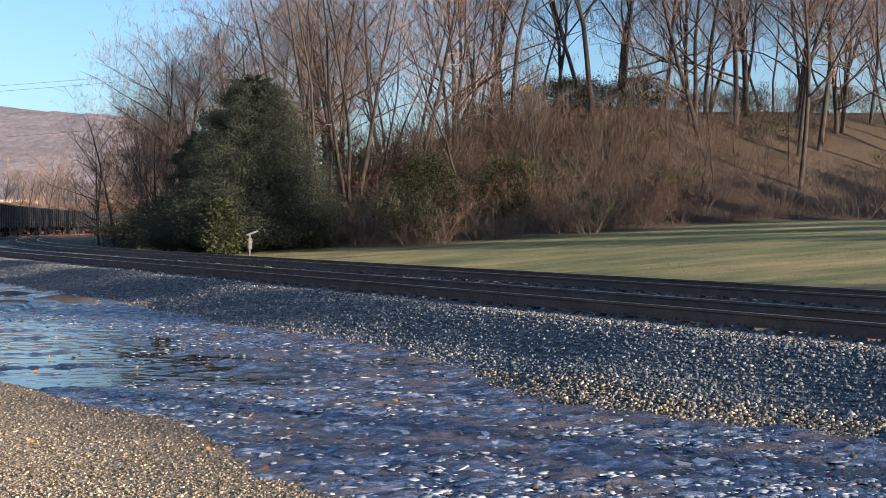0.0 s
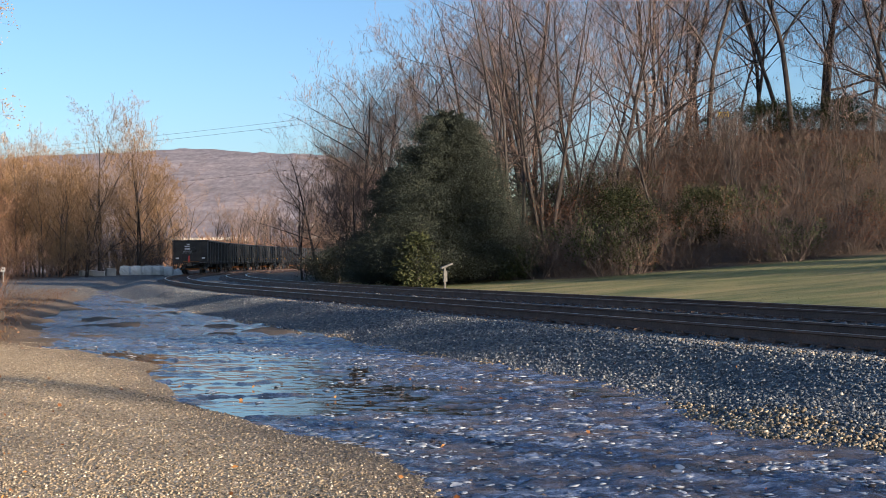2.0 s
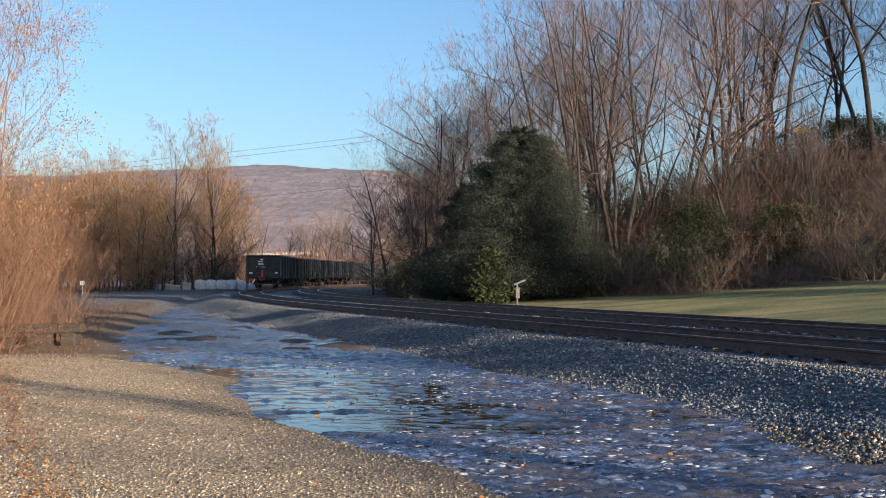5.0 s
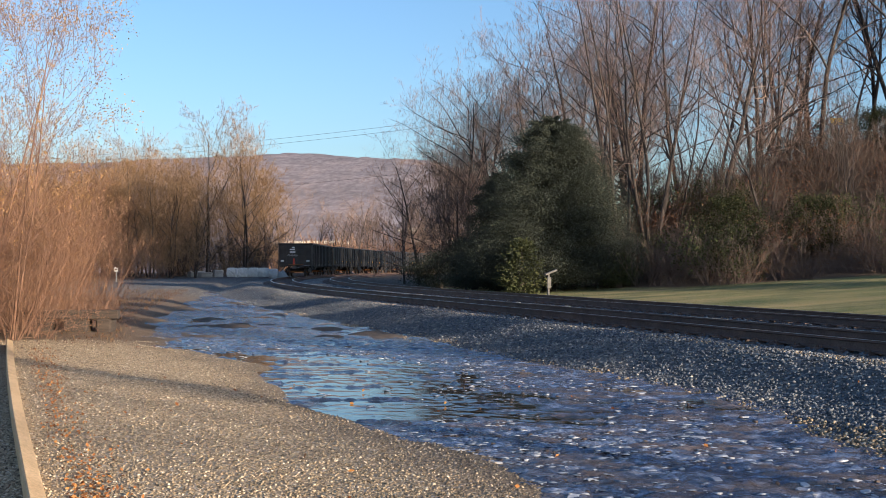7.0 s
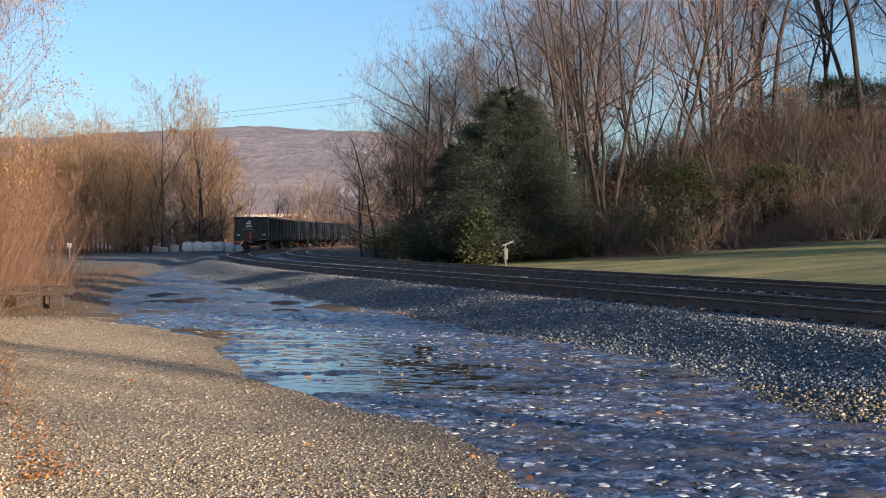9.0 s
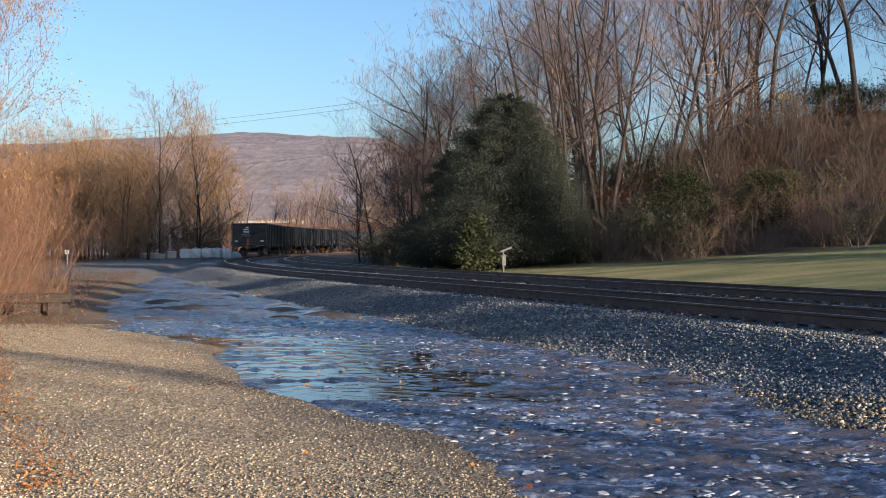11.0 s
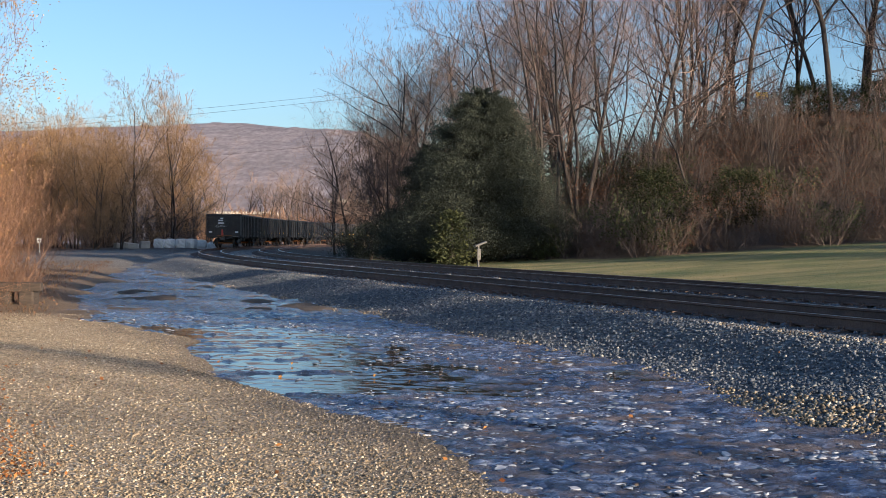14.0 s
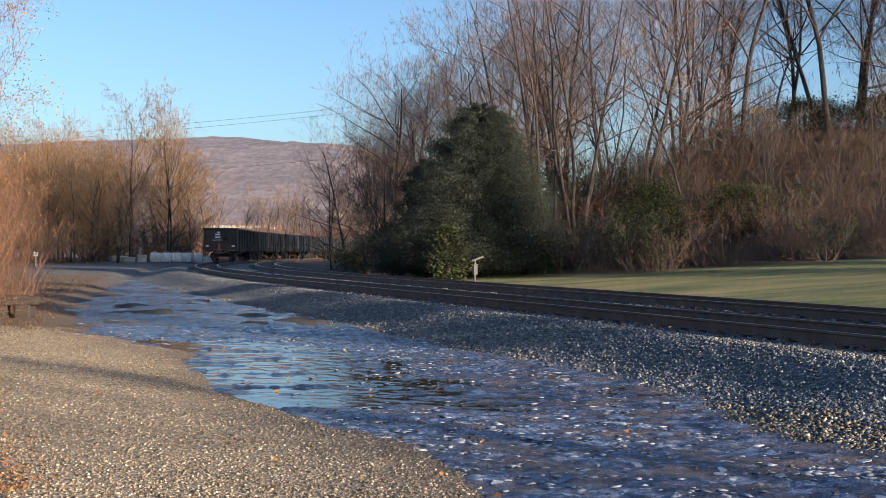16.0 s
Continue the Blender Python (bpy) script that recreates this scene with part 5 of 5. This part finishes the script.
for k, (x, y, w, h) in enumerate(((-31.4, 111, 0.9, 0.55), (-30.6, 110.2, 1.1, 0.5), (-29.7, 111.1, 0.9, 0.72), (-32.4, 111.8, 0.9, 0.5))):
    bm = box(bmesh.new(), -w / 2, w / 2, -0.4, 0.4, -0.05, h, None, 0.05)
    o = tagged(part("concrete_block", bm, M_CONCRETE), "rough grey concrete block dumped on the verge", "block", "dumped blocks")
    o.matrix_basis = pose(x, y, height(x, y), 0, 4, 13 * k)


def build_tie_stack():
    x, y = -10.6, 25.4
    top = tagged(new("timber_stack"), "old dark railway timbers laid across rough blocks", "timber stack")
    top.matrix_basis = pose(x, y, height(x, y) - 0.02, 0, 0, 6)
    part("beam", box(bmesh.new(), -0.7, 1.45, -0.12, 0.12, 0.3, 0.5, None, 0.02), M_TIMBER, top)
    part("beam", box(bmesh.new(), -0.9, 1.2, 0.16, 0.4, 0.3, 0.5, None, 0.02), M_TIMBER, top)
    part("block", box(bmesh.new(), 0.2, 0.75, -0.18, 0.4, -0.03, 0.31, None, 0.05), M_TIMBER, top)
    part("block", box(bmesh.new(), 0.95, 1.3, -0.15, 0.4, -0.03, 0.31, None, 0.04), M_TIMBER, top)
    part("block", box(bmesh.new(), -0.6, -0.1, -0.18, 0.4, -0.03, 0.31, None, 0.05), M_TIMBER, top)


build_tie_stack()


def build_curb():
    a, b = Vector((-2.17, 5.3)), Vector((-9.5, 20.8))
    u = (b - a).normalized()
    nrm = Vector((-u.y, u.x))
    V, F = [], []
    n = 24
    for k in range(n + 1):
        p = a + (b - a) * k / n + nrm * 0.05 * math.sin(math.pi * k / n)
        z = height(p.x, p.y)
        for o, dz in ((0.0, -0.05), (0.006, 0.085), (0.016, 0.095), (0.11, 0.14), (0.122, 0.13), (0.126, -0.05)):
            q = p + nrm * o
            V.append((q.x, q.y, z + dz))
    for k in range(n):
        for j in range(5):
            i = k * 6 + j
            F.append((i, i + 6, i + 7, i + 1))
    F += [tuple(range(6)), tuple(range(n * 6 + 5, n * 6 - 1, -1))]
    tagged(new("curb", mesh_from("curb", V, F, M_CURB)), "sunlit tan timber beam edging the concrete walkway", "edging beam", kind="structure")
    V, F = [], []
    for k in range(n + 1):
        p = a + (b - a) * k / n + nrm * 0.05 * math.sin(math.pi * k / n)
        z = height(p.x, p.y)
        for o, dz in ((0.22, -0.1), (0.22, 0.0), (1.9, 0.01), (1.9, -0.1)):
            q = p + nrm * o
            V.append((q.x, q.y, z + dz))
    for k in range(n):
        for j in range(3):
            i = k * 4 + j
            F.append((i, i + 4, i + 5, i + 1))
    F += [tuple(range(4)), tuple(range(n * 4 + 3, n * 4 - 1, -1))]
    tagged(new("pavement", mesh_from("pavement", V, F, M_CONCRETE)), "grey weathered concrete walkway behind the curb", "pavement", kind="structure")


build_curb()


def sheet_piece(name, r, x, y, z, size, thick):
    """A shard of ice, a thin many-sided plate."""
    bm = bmesh.new()
    k = r.randint(5, 7)
    ring = [(math.cos(2 * math.pi * i / k + r.uniform(-0.3, 0.3)) * size * r.uniform(0.6, 1.1), math.sin(2 * math.pi * i / k) * size * r.uniform(0.4, 0.8)) for i in range(k)]
    lo = [bm.verts.new((px, py, 0)) for px, py in ring]
    hi = [bm.verts.new((px * 0.9, py * 0.9, thick * r.uniform(0.7, 1.3))) for px, py in ring]
    bm.faces.new(lo[::-1])
    bm.faces.new(hi)
    for i in range(k):
        bm.faces.new((lo[i], lo[(i + 1) % k], hi[(i + 1) % k], hi[i]))
    o = tagged(part(name, bm, M_ICE), "clear broken plate of ice lying in the slush", "ice", "ice plates")
    o.matrix_basis = pose(x, y, z, r.uniform(-9, 9), r.uniform(-9, 9), r.uniform(0, 360))
    return o


ir = random.Random(4)
made = 0
while made < 160:
    y = 6.6 + 9 * ir.random() ** 1.5
    x = ir.uniform(-1.5, 5)
    z, zn, d, _ = ground_zones([x], [y])
    if zn["mud"][0] < 0.6 or d[0] > -4.3 or (y > 10.8 and x - float(shore(y)) < 3.6):
        continue
    sheet_piece("ice_plate", ir, x, y, max(WATER_Z, float(z[0])) + 0.004, 0.02 + 0.085 * ir.random() ** 2.4, ir.uniform(0.006, 0.014))
    made += 1


def in_ditch(n, y0, y1, power, lim=0.5):
    y = y0 + (y1 - y0) * rng.random(n) ** power
    x = rng.uniform(-10, 7, n)
    z, zn, d, _ = ground_zones(x, y)
    calm = smooth(10.4, 12.4, y) * smooth(23.5, 19.5, y) * smooth(3.3, 1.8, x - shore(y))
    keep = (zn["mud"] > lim) & (rng.random(n) > 0.93 * calm) & (wav(x, y, 1.1, 9.0) + 0.8 * wav(x, y, 3.1, 2.0) + 0.5 * rng.normal(size=n) > -0.1 + 0.6 * smooth(9, 20, y))
    return np.stack([x, y, np.maximum(z, WATER_Z + 0.012)], 1)[keep]


P = in_ditch(60000, 6.0, 24.0, 1.5)
tagged(new("ice_flakes", scatter("ice_flakes", P, 0.008 + 0.055 * rng.random(len(P)) ** 1.9, M_ICE, rng, (OCTA, OCTA_F), 0.13, 0.5, 0.3, True)), "scattered flakes of broken ice on dark meltwater", "ice", kind="stuff")
P = in_ditch(4000, 6.0, 24.0, 1.4)
tagged(new("mud_clods", scatter("mud_clods", P, rng.uniform(0.01, 0.035, len(P)), M_TIE, rng, (OCTA, OCTA_F), 0.5)), "dark wet mud clods in the slush", "mud", kind="stuff")


def leaves_at(X, Y, size, mat, name, label):
    z = ground_zones(X, Y)[0] + 0.012
    P = np.stack([X, Y, np.maximum(z, WATER_Z + 0.012)], 1)
    n = len(P)
    a = rng.uniform(0, 2 * np.pi, n)
    D = np.stack([np.cos(a), np.sin(a), rng.uniform(-0.1, 0.5, n)], 1)
    V, F = quads(P, D, rng.uniform(0.6, 1.3, n) * size, rng, 0.7)
    tagged(new(name, tris_mesh(name, V, F, mat)), label, "leaves", kind="stuff")


t = rng.random(900) ** 1.5
leaves_at(-3.0 - 6.0 * t + 0.1 + np.abs(rng.normal(0, 0.2, 900)), 7.2 + 13.0 * t + rng.normal(0, 0.15, 900), 0.034, M_LEAF_DRY, "fallen_leaves", "orange fallen leaves drifted along the curb")
leaves_at(rng.uniform(-6, 6, 90), rng.uniform(6.5, 16, 90), 0.045, M_LEAF_DRY, "fallen_leaves", "single orange fallen leaves on gravel and slush")

yy = rng.uniform(20, 58, 1500)
leaves_at(shore(yy) - 0.6 - np.abs(rng.normal(0, 2.6, 1500)), yy, 0.05, M_RUSSET, "fallen_leaves", "brown fallen leaves over the verge")
# dry grass along the verge
n = 3000
Y = rng.uniform(21.5, 62, n)
X = shore(Y) - 0.8 - np.abs(rng.normal(0, 2.2, n))
z = ground_zones(X, Y)[0]
V, F = quads(np.stack([X, Y, z - 0.01], 1), np.tile([0, 0, 1.6], (n, 1)), rng.uniform(0.05, 0.16, n), rng, 0.12)
tagged(new("dry_grass", tris_mesh("dry_grass", V, F, M_DRYGRASS)), "withered tan grass along the ditch", "grass", kind="stuff")
n = 14000
s_, d_ = rng.uniform(-12, 45, n), TRACK_GAP + 2.4 + 16 * rng.random(n) ** 1.5
X, Y, _ = on_track(s_, d_)
z, zn, _, _ = ground_zones(X, Y)
k = (zn["lawn"] > 0.4) & (zn["litter"] < 0.5)
X, Y, z = X[k], Y[k], z[k]
V, F = quads(np.stack([X, Y, z - 0.01], 1), np.tile([0, 0, 1.5], (len(X), 1)), rng.uniform(0.025, 0.05, len(X)), rng, 0.25)
tagged(new("lawn_grass", tris_mesh("lawn_grass", V, F, M_GRASS)), "short winter lawn with tan, sun-toned streaks beyond the tracks", "grass", kind="stuff")


# ---- far off ----
def wire(pts, r, top):
    V, F = [], []
    for x, y, z in pts:
        V += [(x, y - r, z), (x, y, z + r), (x, y + r, z), (x, y, z - r)]
    for k in range(len(pts) - 1):
        for j in range(4):
            a, b = k * 4 + j, k * 4 + (j + 1) % 4
            F.append((a, b, b + 4, a + 4))
    part("cable", mesh_from("cable", V, F, M_WIRE), None, top)


line = tagged(new("power_line"), "thin dark power cables strung across the valley", "power line")
for (x0, z0), (x1, z1), dy in (((-130, 15.5), (45, 32.0), 0), ((-130, 16.6), (45, 33.1), 2), ((-130, 9.5), (45, 25.0), 4)):
    pts = []
    for k in range(29):
        u = k / 28
        pts.append((x0 + (x1 - x0) * u, 180 + dy, z0 + (z1 - z0) * u - 3.0 * (1 - (2 * u - 1) ** 2)))
    wire(pts, 0.02, line)
for x in (-130, 45):
    part("pole", cyl(bmesh.new(), (x, 182, -3), (x, 182, 34 if x > 0 else 17.5), 0.25, 0.16, 8), M_TIMBER, line)
    part("crossarm", box(bmesh.new(), x - 0.1, x + 0.1, 178, 186, (33 if x > 0 else 16.4) - 0.15, (33 if x > 0 else 16.4) + 0.15), M_TIMBER, line)


def build_far_building(x0, x1, y, z1, label):
    top = tagged(new("mill_building"), label, "building")
    zb = height((x0 + x1) / 2, y) - 0.3
    top.matrix_basis = pose((x0 + x1) / 2, y, zb)
    w = (x1 - x0) / 2
    h = z1 - zb
    part("wall", box(bmesh.new(), -w, w, 0, 14, 0, h - 0.7), M_BRICKFAR, top)
    part("roof", box(bmesh.new(), -w - 0.4, w + 0.4, -0.5, 14.5, h - 0.7, h, None, 0.05), M_ROOF, top, "pale metal roof")
    part("canopy", box(bmesh.new(), -w * 0.75, w * 0.45, -2.5, -0.02, h - 3.4, h - 2.7), M_ROOF, top, "pale loading canopy")
    k = int(w * 2 / 3)
    for i in range(k):
        x = -w + 1.5 + i * (2 * w - 3) / max(1, k - 1)
        part("window", box(bmesh.new(), x - 0.6, x + 0.6, -0.06, 0.1, h - 2.3, h - 1.1), M_GLASSDARK, top)


build_far_building(-27, -8, 262, 10.2, "long brick mill building with a pale roof behind trees")
build_far_building(-60, -43, 275, 7.6, "low distant building with a pale roof behind trees")
hx, hy = 18.2, 65.5
ysign = tagged(new("yellow_sign"), "bright yellow warning sign on the crest of the bank", "sign")
ysign.matrix_basis = pose(hx, hy, height(hx, hy), 0, 0, -15)
part("post", box(bmesh.new(), -0.03, 0.03, -0.03, 0.03, -0.3, 1.5), M_GALV, ysign)
part("plate", box(bmesh.new(), -0.34, 0.34, -0.05, -0.032, 1.2, 1.58, None, 0.004), M_YPAINT, ysign)
